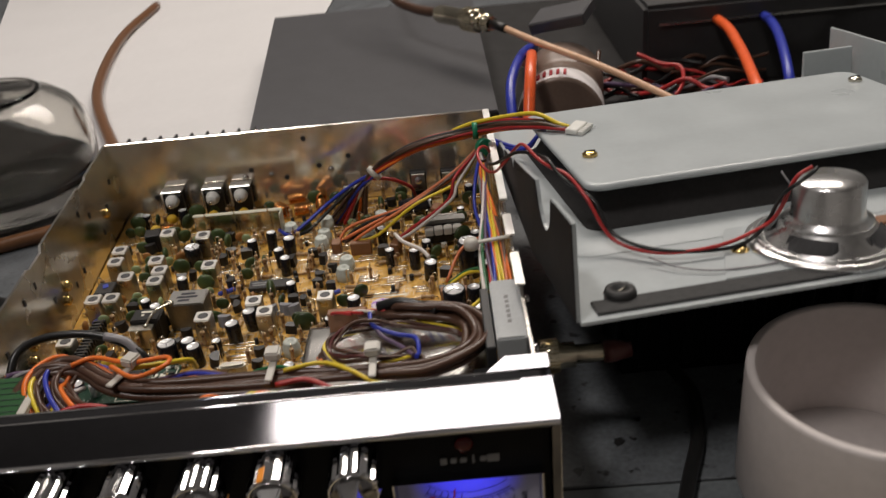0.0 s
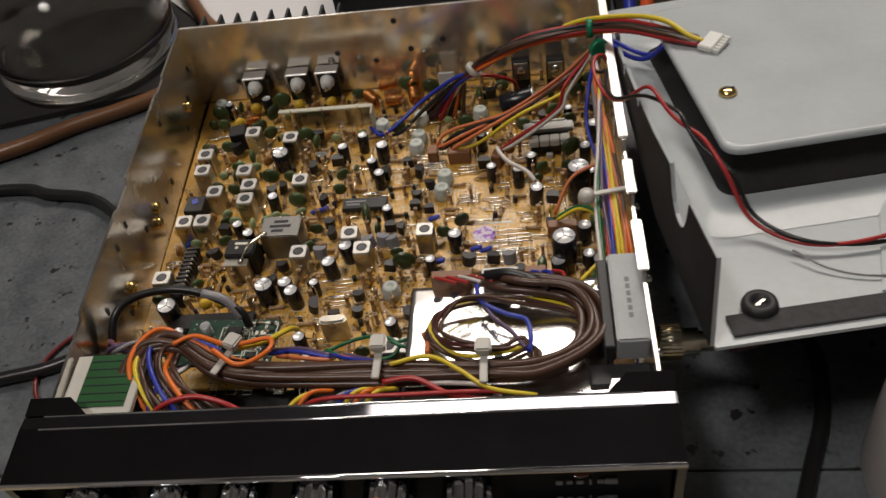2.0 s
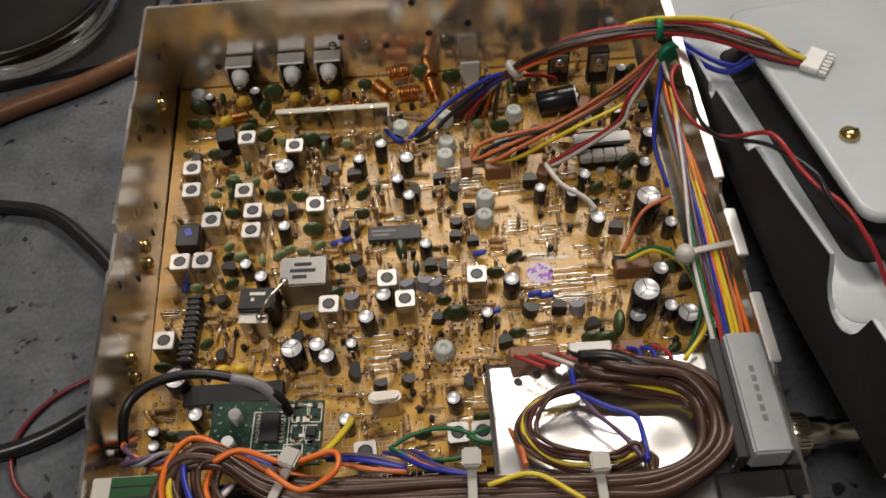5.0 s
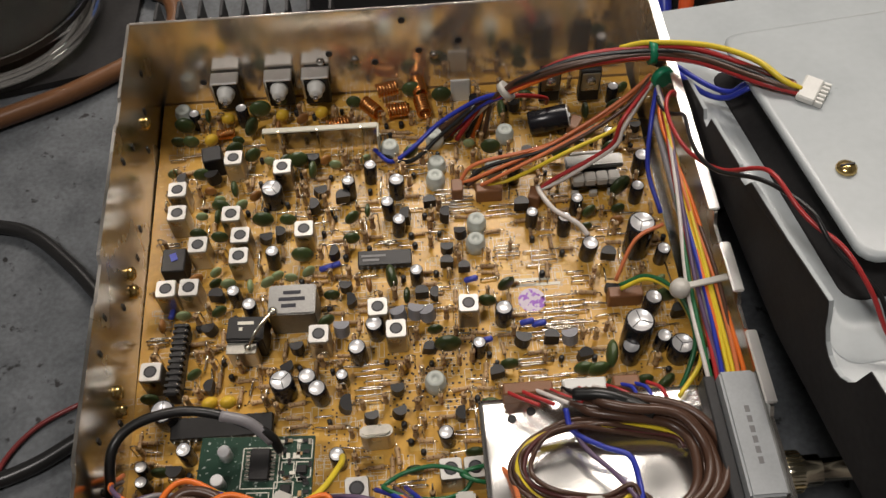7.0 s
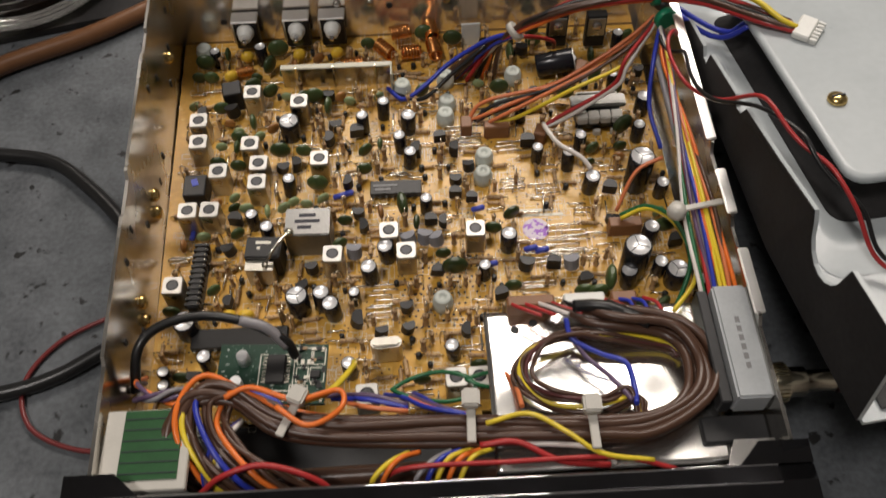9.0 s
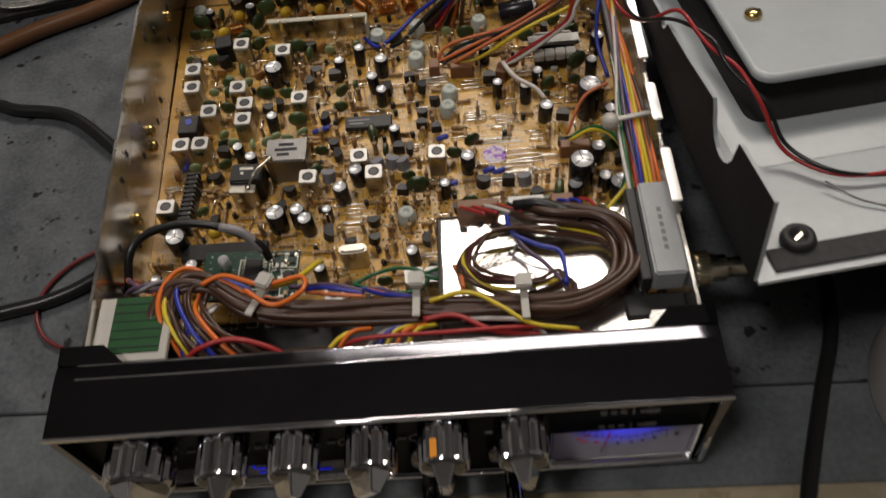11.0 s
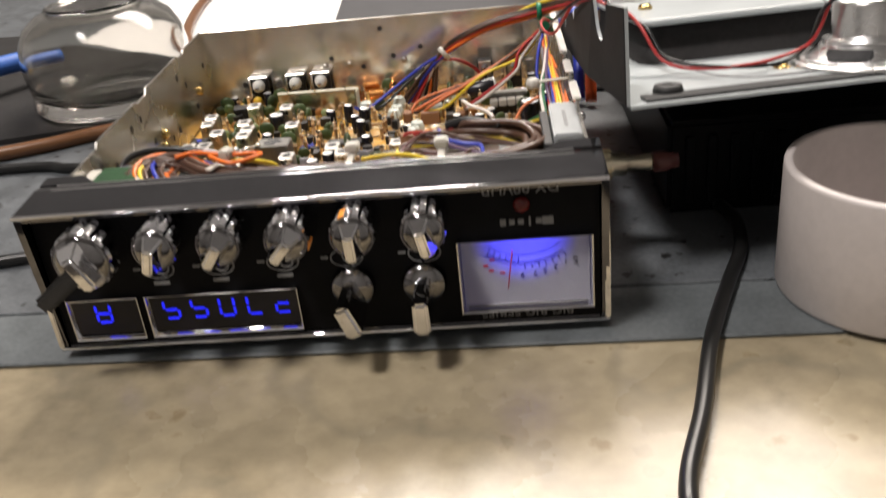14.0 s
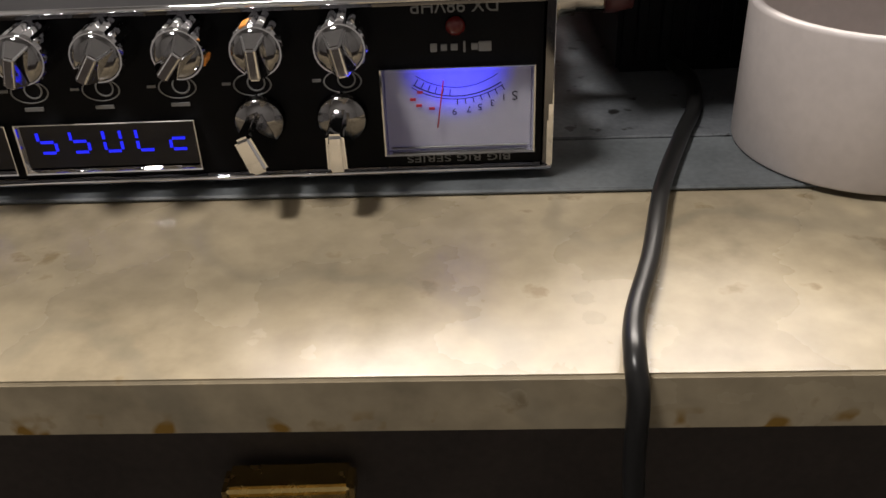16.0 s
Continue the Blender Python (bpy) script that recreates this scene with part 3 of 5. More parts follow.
def meter():
    mt = part("signal_meter", box(0.0500, 0.0935, -0.0016, -0.0006, 0.0110, 0.0366), M["dial"], radio, "white dial meter lit blue from above")
    me = frame_of(0.0488, 0.0947, 0.0098, 0.0378, 0.0016, 0.0038, M["chrome"], "meter_frame", mt)
    cx, cz = 0.0715, 0.0515
    bm = bmesh.new()

    def arc(r, a0, a1, w, n=24):
        for k in range(n):
            q = []
            for a, rr in ((k, r), (k + 1, r), (k + 1, r + w), (k, r + w)):
                t = radians(a0 + (a1 - a0) * a / n)
                q.append(bm.verts.new((cx + rr * math.sin(t), -0.0018, cz - rr * math.cos(t))))
            bm.faces.new(q)
    arc(0.0232, -34, 34, 0.00035)
    arc(0.0242, -34, 34, 0.00025)
    arc(0.0205, -36, 36, 0.00022)
    for k in range(13):
        a = -33 + 5.5 * k
        arc(0.0242 if k > 5 else 0.0212, a - 0.35, a + 0.35, 0.0019, 1)
    part("scale", bm, M["ink"], mt)
    back = pose(0, 0, 0, 90, 0, 180)
    for tx, a, r in (("9", -2, 0.0282), ("7", 7, 0.0278), ("5", 14, 0.0278), ("3", 22, 0.0278), ("S", 36, 0.0292), ("1", 30, 0.0278)):
        t = radians(a)
        lettering(tx, 0.0030 if tx != "S" else 0.0042, pose(cx + r * math.sin(t), -0.0019, cz - r * math.cos(t), 90, 180, 0), M["ink"], mt)
    for a, r in ((-16, 0.0282), (-24, 0.0285), (-29, 0.0275), (-27, 0.0245)):
        t = radians(a)
        x, z = cx + r * math.sin(t), cz - r * math.cos(t)
        part("red_mark", box(x - 0.0009, x + 0.0009, -0.0019, -0.0016, z - 0.0004, z + 0.0004), M["red_ink"], mt)
    part("needle", tube([(cx - 0.004, -0.0026, 0.0335), (cx - 0.0062, -0.0026, 0.0185)], 0.00022, 6, 2), M["red_ink"], mt, "thin red needle")
    part("ledge", box(0.0510, 0.0925, -0.0024, -0.0017, 0.0116, 0.0120), M["faceink"], mt)
    p = part("window_glass", box(0.0502, 0.0932, -0.0032, -0.0030, 0.0112, 0.0364), M["clear"], mt, "clear meter window")
    p.visible_shadow = False


meter()
FLIP = (90, 180, 0)
lettering("DX 98VHP", 0.0056, pose(0.0715, -0.0005, 0.0552, *FLIP), M["faceink"], radio, label="grey model lettering, upside down")
lettering("BIG RIG SERIES", 0.0036, pose(0.0715, -0.0005, 0.0072, *FLIP) @ Matrix.Diagonal((1.4, 0.9, 1, 1)), M["faceink"], radio, label="grey series lettering, upside down")
for k, (w, h) in enumerate(((0.0045, 0.0030), (0.0024, 0.0020), (0.0008, 0.0034), (0.0024, 0.0020), (0.0022, 0.0020), (0.0024, 0.0026))):
    x = 0.0800 - 0.0030 * k
    part("maker_mark", box(x - w * 0.42, x + w * 0.42, -0.0007, -0.0001, 0.0428 - h / 2, 0.0428 + h / 2, 0.0002), M["faceink"], radio)
part("indicator_lens", lathe([(0.0030, 0), (0.0028, 0.0012), (0.0012, 0.002), (0.0003, 0.0021)], 20), M["redlens"], radio, "dark red indicator lens", pose(0.0715, -0.0002, 0.0492, 90, 0, 0))
for x in (-0.075, 0.075):
    for y in (0.04, 0.2):
        part("rubber_foot", lathe([(0.006, 0.0), (0.0066, 0.001), (0.006, 0.0092)], 18), M["rubber"], radio, "", pose(x, y, 0.0002))

# ---- the cover lying beside the radio ----
cover = thing("radio_cover", "grey-painted steel cover lying open with a raised hump and a loudspeaker", "cover", (0.111, 0.024, 0.0715), turn=(-6.2, 0, 7.0))


def build_cover():
    def inset(y):
        return max(0.0, (y - 0.060) * 0.088)
    part("panel", prism([(0.0, 0.0, -0.0012), (0.202, 0.0, -0.0012), (0.202, 0.215, -0.0012), (inset(0.215), 0.215, -0.0012), (0.0, 0.060, -0.0012)], (0, 0, 1), 0.0012), M["covergrey"], cover)
    # left side wall with a stepped, notched upper edge
    o = [(0.0, 0.001, 0.0), (0.0, 0.060, 0.0), (0.0, 0.215, 0.0), (0.0, 0.215, 0.005), (0.0, 0.165, 0.007), (0.0, 0.160, 0.011), (0.0, 0.142, 0.013), (0.0, 0.140, 0.010), (0.0, 0.136, 0.010), (0.0, 0.134, 0.0155),
         (0.0, 0.108, 0.020), (0.0, 0.105, 0.017), (0.0, 0.101, 0.018), (0.0, 0.098, 0.0225), (0.0, 0.070, 0.028), (0.0, 0.047, 0.0315)]
    o += [(0.0, 0.036 + 0.0095 * math.cos(radians(a)), 0.030 - 0.0125 * math.sin(radians(a))) for a in range(10, 171, 20)]
    o += [(0.0, 0.0255, 0.032), (0.0, 0.001, 0.033)]
    def bent(bm):
        for v in bm.verts:
            v.co.x += inset(v.co.y)
        return bm
    part("side_wall", bent(prism(o, (1, 0, 0), -0.0012)), M["covergrey"], cover, "upright side wall with notches")
    # black skin just outside the grey wall, same outline
    part("side_skin", bent(prism([(x - 0.0013, y, z) for x, y, z in o], (1, 0, 0), -0.0003)), M["pad"], cover, "thin black skin on the outside of the wall")
    part("side_wall", box(0.2008, 0.202, 0.001, 0.215, 0.0003, 0.031, 0.0003), M["covergrey"], cover)
    # the drawn hump, with a rounded top edge and a flare at its foot
    x0, x1, y0, y1, h = 0.0225, 0.186, 0.066, 0.172, 0.0187

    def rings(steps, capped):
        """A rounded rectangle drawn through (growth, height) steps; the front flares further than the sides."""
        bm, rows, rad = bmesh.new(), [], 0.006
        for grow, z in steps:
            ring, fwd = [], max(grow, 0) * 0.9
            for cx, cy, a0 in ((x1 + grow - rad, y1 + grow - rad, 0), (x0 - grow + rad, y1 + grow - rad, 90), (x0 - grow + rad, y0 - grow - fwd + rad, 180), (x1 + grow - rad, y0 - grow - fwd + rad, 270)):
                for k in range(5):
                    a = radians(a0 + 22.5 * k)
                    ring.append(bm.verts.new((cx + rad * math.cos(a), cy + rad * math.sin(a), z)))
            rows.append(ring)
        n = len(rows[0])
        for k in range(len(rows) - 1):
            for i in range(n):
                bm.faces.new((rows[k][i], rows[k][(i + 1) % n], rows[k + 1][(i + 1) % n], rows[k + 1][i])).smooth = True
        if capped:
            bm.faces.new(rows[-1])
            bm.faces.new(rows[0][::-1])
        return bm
    part("hump_skirt", rings(((0.0110, 0.0002), (0.0090, 0.0006), (0.0066, 0.0014), (0.0048, 0.0017), (0.0030, 0.0012), (0.0, 0.0008)), False), M["covergrey"], cover, "flared foot of the hump")
    # grey steel in truth: the black paints the shade below the lid
    part("hump_core", rings(((0.0010, 0.0006), (0.0000, 0.0016), (-0.0030, 0.0040), (-0.0050, 0.0080), (-0.0052, h - 0.0026)), True), M["pad"], cover, "recessed hump side, blackened to stand in for shade")
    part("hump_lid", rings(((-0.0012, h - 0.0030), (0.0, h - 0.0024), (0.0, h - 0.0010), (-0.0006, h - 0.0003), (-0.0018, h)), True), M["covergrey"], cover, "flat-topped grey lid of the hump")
    for x, y, mt, z in ((0.0335, 0.100, "brass", h), (0.178, 0.1635 - 0.012, "solder", h), (0.0655, 0.031, "brass", 0.0)):
        s = part("screw", lathe([(0.0030, 0), (0.0032, 0.0006), (0.0030, 0.0014), (0.0018, 0.0021), (0.0004, 0.0023)], 18), M[mt], cover, "small round-head screw", pose(x, y, z))
        part("slot", box(-0.0022, 0.0022, -0.0003, 0.0003, 0.0019, 0.0025), M["black"], s)
    for x, y in ((0.0165, 0.0125), (0.009, 0.186)):
        g = part("grommet", lathe([(0.0052, 0), (0.0054, 0.0018), (0.0048, 0.0034), (0.0026, 0.0036), (0.0024, 0.002), (0.0004, 0.002)], 20), M["rubber"], cover, "black screw seat", pose(x, y, 0))
        part("screw", box(-0.0022, 0.0022, -0.0004, 0.0004, 0.0021, 0.0027), M["solder"], g, "", pose(0, 0, 0, 0, 0, 35))
    part("felt_strip", box(0.006, 0.196, 0.0025, 0.0110, 0.0002, 0.0011, 0.0003), M["felt"], cover, "dark felt strip along the front edge")
    part("speaker_gasket", prism([(0.052, 0.012, 0.0), (0.120, 0.012, 0.0), (0.112, 0.055, 0.0), (0.075, 0.060, 0.0), (0.066, 0.046, 0.0)], (0, 0, 1), 0.0008), M["covergrey"], cover)
    part("bracket", box(0.172, 0.198, 0.188, 0.19, 0.0003, 0.026, 0.0004), M["covergrey"], cover)


build_cover()
speaker = thing("loudspeaker", "small bright steel loudspeaker on the grey cover", "loudspeaker", turn=(-6.2, 0, 7.0))
speaker.matrix_basis = cover.matrix_basis @ pose(0.0955, 0.0285, 0.0003)
part("rim", lathe([(0.0265, 0), (0.0268, 0.0016), (0.0252, 0.0022), (0.0236, 0.0026), (0.0225, 0.0018)], 40), M["speaker"], speaker)
part("basket", lathe([(0.0222, 0.0014), (0.0205, 0.0030), (0.0165, 0.0062), (0.0140, 0.0088), (0.0132, 0.0090)], 40), M["speaker"], speaker)
part("rim_step", lathe([(0.0242, 0.0020), (0.0240, 0.0034), (0.0226, 0.0036), (0.0224, 0.0020)], 40, close=False), M["speaker"], speaker)
for k in range(4):
    bm = bmesh.new()
    va = []
    for i in range(9):
        a = radians(-27 + 54 * i / 8)
        for r, z in ((0.0207, 0.0033), (0.0160, 0.0071)):
            q = r + (0.0012 if r < 0.018 else -0.0012) * (abs(i - 4) / 4) ** 3
            va.append(bm.verts.new((q * math.cos(a), q * math.sin(a), z - 0.0001)))
    for i in range(8):
        bm.faces.new((va[2 * i], va[2 * i + 2], va[2 * i + 3], va[2 * i + 1]))
    part("basket_opening", bm, M["cone"], speaker, "dark opening over the paper cone", pose(0, 0, 0, 0, 0, 45 + 90 * k))
part("magnet", lathe([(0.0150, 0.0080), (0.0150, 0.0090), (0.0126, 0.0098), (0.0120, 0.0112), (0.0117, 0.0220), (0.0108, 0.0232), (0.0002, 0.0233)], 40), M["speaker"], speaker, "bright magnet can")
part("terminal", box(0.018, 0.030, -0.003, 0.003, 0.004, 0.0052, 0.0003), M["brownconn"], speaker)
part("terminal_lug", tube([(0.024, -0.002, 0.0052), (0.027, -0.004, 0.009), (0.031, -0.004, 0.010)], 0.0008, 6), M["brass"], speaker)

# what the cover rests on: an added box, black for the shade below
support = single("black_power_box", box(0.135, 0.345, 0.085, 0.255, 0.0, 0.0415, 0.002, 2), M["face"], "black box added to fill the shaded space under the grey cover", "metal box")
for k in range(22):
    x = 0.142 + 0.0092 * k
    part("vent_rib", box(x, x + 0.004, 0.0826, 0.0848, 0.006, 0.036, 0.0005), M["face"], support)

# ---- bench things ----
cup = thing("pipe_cap", "short greyish-white plastic pipe cap standing on the bench", "pipe cap", (0.2035, 0.0175, 0.0002))
part("wall", lathe([(0.0398, 0.0), (0.0402, 0.001), (0.0402, 0.0455), (0.0398, 0.0468), (0.0375, 0.0470), (0.0370, 0.0462), (0.0370, 0.0022), (0.0372, 0.0)], 72, close=False), M["pvc"], cup)
part("base", lathe([(0.0368, 0.0004), (0.0368, 0.0020), (0.0002, 0.0021)], 48), M["pvc"], cup)


def loose_cable(name, pts, r, colour, label, category="cable"):
    return single(name, tube([mm(*p) for p in pts], r / 1000, 12, 10), M["w_" + colour], label, category)


loose_cable("power_cord", [(156, 82, 5), (160, 66, 4), (156, 44, 2.8), (146, 20, 2.8), (132, -16, 2.8), (121, -54, 2.8), (112, -80, 2.8), (109, -96, 2.2), (109.5, -101, -6), (110, -102.3, -30), (115, -102, -80), (121, -100, -160)], 2.7, "black", "thick black cord running over the marble edge")
single("drawer_pull", box(0.0040, 0.0400, -0.084, -0.0722, -0.0590, -0.0490, 0.002, 3), M["brass"], "worn brass drawer pull under the bench top", "drawer pull")

# ---- the circuit board and its parts ----
random.seed(11)
pcb = part("circuit_board", prism([(-0.0950, 0.0560, BOARD), (0.0935, 0.0560, BOARD), (0.0935, 0.2338, BOARD), (-0.1020, 0.2338, BOARD)], (0, 0, 1), -0.0016), M["pcb"], radio, "amber circuit board crowded with parts")
# plain black sheet below the front loom
part("insulating_sheet", box(-0.0930, 0.0935, 0.0225, 0.0555, 0.0140, 0.0150), M["black"], radio)
TAKEN = []


def put(name, me, x, y, turn=0.0, z=0.0, tip=(0, 0), clear=0.0, scale=1.0, label=""):
    """Set a part on the board at x, y in millimetres; clear keeps small parts away from it."""
    if clear:
        TAKEN.append((x, y, clear))
    m = pose(x / 1000, y / 1000, BOARD + z / 1000, tip[0], tip[1], turn)
    if scale != 1.0:
        m = m @ Matrix.Scale(scale, 4)
    return part(name, me, None, pcb, label, m)


def can_mesh(w=0.0035, h=0.0115, hole=0.0022):
    bm = box(-w, w, -w, w, 0, h - 0.0002, 0.0005)
    n = 32
    outer, inner, low, core = [], [], [], []
    for i in range(n):
        a = 2 * math.pi * (i + 0.5) / n
        c, s = math.cos(a), math.sin(a)
        k = (w - 0.0002) / max(abs(c), abs(s))
        outer.append(bm.verts.new((c * k, s * k, h)))
        inner.append(bm.verts.new((c * hole, s * hole, h)))
        low.append(bm.verts.new((c * hole, s * hole, h - 0.0001)))
        core.append(bm.verts.new((c * hole * 0.72, s * hole * 0.72, h + 0.00004)))
    base = [bm.verts.new((v.co.x, v.co.y, h - 0.0005)) for v in outer]
    for i in range(n):
        j = (i + 1) % n
        for q, mi in (((outer[i], outer[j], inner[j], inner[i]), 1), ((base[i], base[j], outer[j], outer[i]), 1)):
            bm.faces.new(q).material_index = mi
    bm.faces.new(low).material_index = 2
    bm.faces.new(core).material_index = 3
    return mesh_of("coil_can", bm, M["can"], M["cantop"], M["black"], M["case"])


CAN, CANL = can_mesh(), can_mesh(0.0037, 0.0085, 0.0024)
for x, y in ((-68, 193), (-49, 187), (-88, 179), (-87, 168), (-67, 166), (-78, 153), (-63, 156), (-63, 147), (-40, 157), (-87.5, 135), (-79.5, 135), (-89, 103),
             (-34, 113), (-14, 122), (-8, 113), (17, 121), (7, 63), (14.5, 63)):
    put("coil_can", CAN, x, y, random.uniform(-2, 2), clear=5.2, label="square tin coil can with a round hole")
put("coil_can", CANL, -22, 60, 3, clear=5)
put("coil_can", mesh_of("coil_can", box(-0.0038, 0.0038, -0.0038, 0.0038, 0, 0.010, 0.0004), M["semi"]), -77, 197, 10, clear=5, label="black square coil former")
put("coil_can", mesh_of("coil_can", box(-0.0042, 0.0042, -0.005, 0.005, 0, 0.0085, 0.0004), M["semi"]), -87, 149, 0, clear=5.5, label="black block with a blue mark")
put("blue_mark", mesh_of("blue_mark", box(-0.0012, 0.0012, -0.0016, 0.0016, 0, 0.0002), M["bluecap"]), -87, 150, 20, z=8.6)


def electro_mesh(r, h, vent=False):
    bm = lathe([(r * 0.94, 0), (r, 0.0006), (r, h - 0.0006), (r * 0.93, h, 0), (r * 0.86, h, 0), (r * 0.84, h - 0.0002, 1), (0.0002, h - 0.0001, 1)], 20)
    if vent:
        for k in range(3):
            m = pose(0, 0, 0, 0, 0, 90 + 120 * k)
            b = box(0, r * 0.8, -r * 0.03, r * 0.03, h - 0.0001, h + 0.00005, bm=bm, mi=2)
            bmesh.ops.transform(bm, matrix=m, verts=bm.verts[-8:])
    return mesh_of("electrolytic_capacitor", bm, M["elec"], M["eltop"], M["case"])


E3, E25, E4, E45 = electro_mesh(0.003, 0.0098), electro_mesh(0.0025, 0.0095), electro_mesh(0.004, 0.0100, True), electro_mesh(0.0048, 0.0180, True)
for me, rows in ((E3, ((-38, 98), (-34, 94), (-15, 117), (-21, 108), (29, 119), (-6, 178), (62, 144), (88, 182), (70, 101), (80, 119))),
                 (E25, ((7, 76), (-6, 160), (-9, 168), (-24, 179), (-16, 186), (-52, 149), (55, 155), (84, 168), (81, 105), (-59, 128), (-67, 220), (93, 97), (62, 205), (88, 140))),
                 (E4, ((-46, 97), (-84, 90), (86.5, 101), (-53, 178)))):
    for x, y in rows:
        put("electrolytic_capacitor", me, x, y, random.uniform(0, 360), tip=(random.uniform(-4, 4), random.uniform(-4, 4)), clear=4.2, label="black capacitor can with a bright top")
put("electrolytic_capacitor", E45, 80, 145, 40, clear=6, label="large black capacitor can with a vented top")
put("electrolytic_capacitor", E45, 72, 106, 10, clear=6, label="large black capacitor can with a vented top")
put("electrolytic_capacitor", mesh_of("electrolytic_capacitor", lathe([(0.0044, 0), (0.0048, 0.0008), (0.0048, 0.0155), (0.0044, 0.016, 1), (0.0002, 0.016, 1)], 22), M["elec"], M["eltop"]), 48, 206, 0, z=5, tip=(0, 78), clear=9, label="dark blue capacitor lying on its side")

TRIM = mesh_of("trimmer", lathe([(0.0034, 0), (0.0036, 0.0004), (0.0036, 0.0042), (0.0031, 0.0046), (0.0031, 0.0060), (0.0027, 0.0065), (0.0012, 0.0065), (0.0010, 0.0060), (0.0002, 0.0060)], 22), M["trim"])
for x, y in ((-92, 225), (-8, 199), (10, 189), (9, 182), (10, 203), (38, 203), (32, 186), (23, 160), (22, 151), (4, 96)):
    put("trimmer", TRIM, x, y, 0, clear=4.5, label="round milky white trimmer")


def to92_mesh(body="semi"):
    bm = bmesh.new()
    o = [(0.0024 * math.cos(radians(a)), 0.0024 * math.sin(radians(a)), 0.0022) for a in range(-20, 201, 20)]
    prism(o, (0, 0, 1), 0.0042, bm)
    for x in (-0.0012, 0, 0.0012):
        box(x - 0.0002, x + 0.0002, 0.0004, 0.0008, 0, 0.0023, bm=bm, mi=1)
    return mesh_of("transistor", bm, M[body], M["solder"])


T92, T92G = to92_mesh(), to92_mesh("greycap")
for x, y in ((-24, 130), (-2, 164), (-26, 90), (-9, 86), (34, 109), (-43, 127), (12, 163), (17, 155), (-36, 180), (-51, 159), (-42, 112), (25, 97), (69, 141), (68, 128), (-27, 175),
             (-76, 189), (-46, 106), (-56, 160), (54, 102), (-38, 172), (-30, 150), (2, 108), (44, 108), (-72, 122), (-54, 122), (12, 84), (-18, 84)):
    put("transistor", T92, x, y, random.choice((0, 90, 180, 200, 270)) + random.uniform(-12, 12), tip=(random.uniform(-12, 12), random.uniform(-12, 12)), clear=3, scale=random.uniform(0.95, 1.2))


for x, y in ((-6.5, 121.5), (-1.5, 122), (3.5, 121), (-27, 117), (51, 108)):
    put("transistor", T92G, x, y, 180 + random.uniform(-15, 15), tip=(14, random.uniform(-10, 10)), clear=3, scale=1.15, label="grey-faced epoxy transistor")


def dip(n, w, l, h=0.0032):
    bm = box(-l / 2, l / 2, -w / 2, w / 2, 0.0012, h + 0.0008, 0.0003)
    for i in range(n):
        x = -l / 2 + l * (i + 0.5) / n
        for s in (-1, 1):
            box(x - 0.0004, x + 0.0004, s * w / 2 + (0 if s > 0 else -0.0008), s * w / 2 + (0.0008 if s > 0 else 0), 0, 0.0024, bm=bm, mi=1)
    return mesh_of("integrated_circuit", bm, M["semi"], M["solder"])


put("integrated_circuit", dip(8, 0.0066, 0.0195), -11.5, 147, -1, clear=6, label="black chip with two rows of pins")
TAKEN.extend([(-20, 147, 4.5), (-3, 147, 4.5), (-1, 147, 4), (-80, 85.5, 5), (-54, 85.5, 5)])
for dx, dy, w in ((-4, 0.8, 9), (-5, -1.0, 6)):
    put("chip_print", mesh_of("chip_print", box(-w / 2000, w / 2000, -0.0005, 0.0005, 0, 0.0001), M["faceink"]), -11.5 + dx, 147 + dy, -1, z=4.05)
put("integrated_circuit", dip(14, 0.0075, 0.0330), -66, 85.5, 0, clear=9)


def header(n, parent_x, y0, y1):
    bm = box(-0.0018, 0.0018, 0, (y1 - y0) / 1000, 0, 0.0075, 0.0003)
    k = int((y1 - y0) / 2.2)
    for i in range(k):
        y = (i + 0.5) * (y1 - y0) / 1000 / k
        box(-0.0026, 0.0026, y - 0.0005, y + 0.0005, 0.0050, 0.0080, bm=bm, mi=0)
        box(0.0018, 0.0022, y - 0.0002, y + 0.0002, 0.0076, 0.0088, bm=bm, mi=1)
    return mesh_of("pin_strip", bm, M["semi"], M["solder"])


put("pin_strip", header(10, 0, 96, 123), -82.5, 96, -2, clear=0, label="tall black strip of contacts")
TAKEN.extend([(-83, 100, 5), (-83, 109, 5), (-84, 118, 5)])


def hc49(l=0.0105, w=0.0042, h=0.011):
    bm = bmesh.new()
    o = []
    for cx, a0 in ((l / 2 - w / 2, -90), (-(l / 2 - w / 2), 90)):
        for k in range(7):
            a = radians(a0 + 30 * k)
            o.append((cx + w / 2 * math.cos(a), w / 2 * math.sin(a), 0.0006))
    prism(o, (0, 0, 1), h, bm)
    bmesh.ops.bevel(bm, geom=[e for e in bm.edges if all(v.co.z > h for v in e.verts)], offset=0.0008, segments=2, affect="EDGES")
    return mesh_of("crystal", bm, M["can"])


put("crystal", hc49(), -15.5, 77, 2, clear=6, label="tinned crystal can")
blk = put("printed_block", mesh_of("printed_block", box(-0.0062, 0.0062, -0.0035, 0.0055, 0.0, 0.0125, 0.0005, 2), M["semi"]), -58.5, 115.5, -3, clear=8, label="black square component with a tin foot and white print")
part("tin_foot", box(-0.0058, 0.0040, -0.0075, -0.0037, 0.0, 0.0100, 0.0004), M["can"], blk, "dull tin foot with a bright lip")
part("foot_lip", box(-0.0060, 0.0042, -0.0079, -0.0036, 0.0101, 0.0107, 0.0002), M["can"], blk)
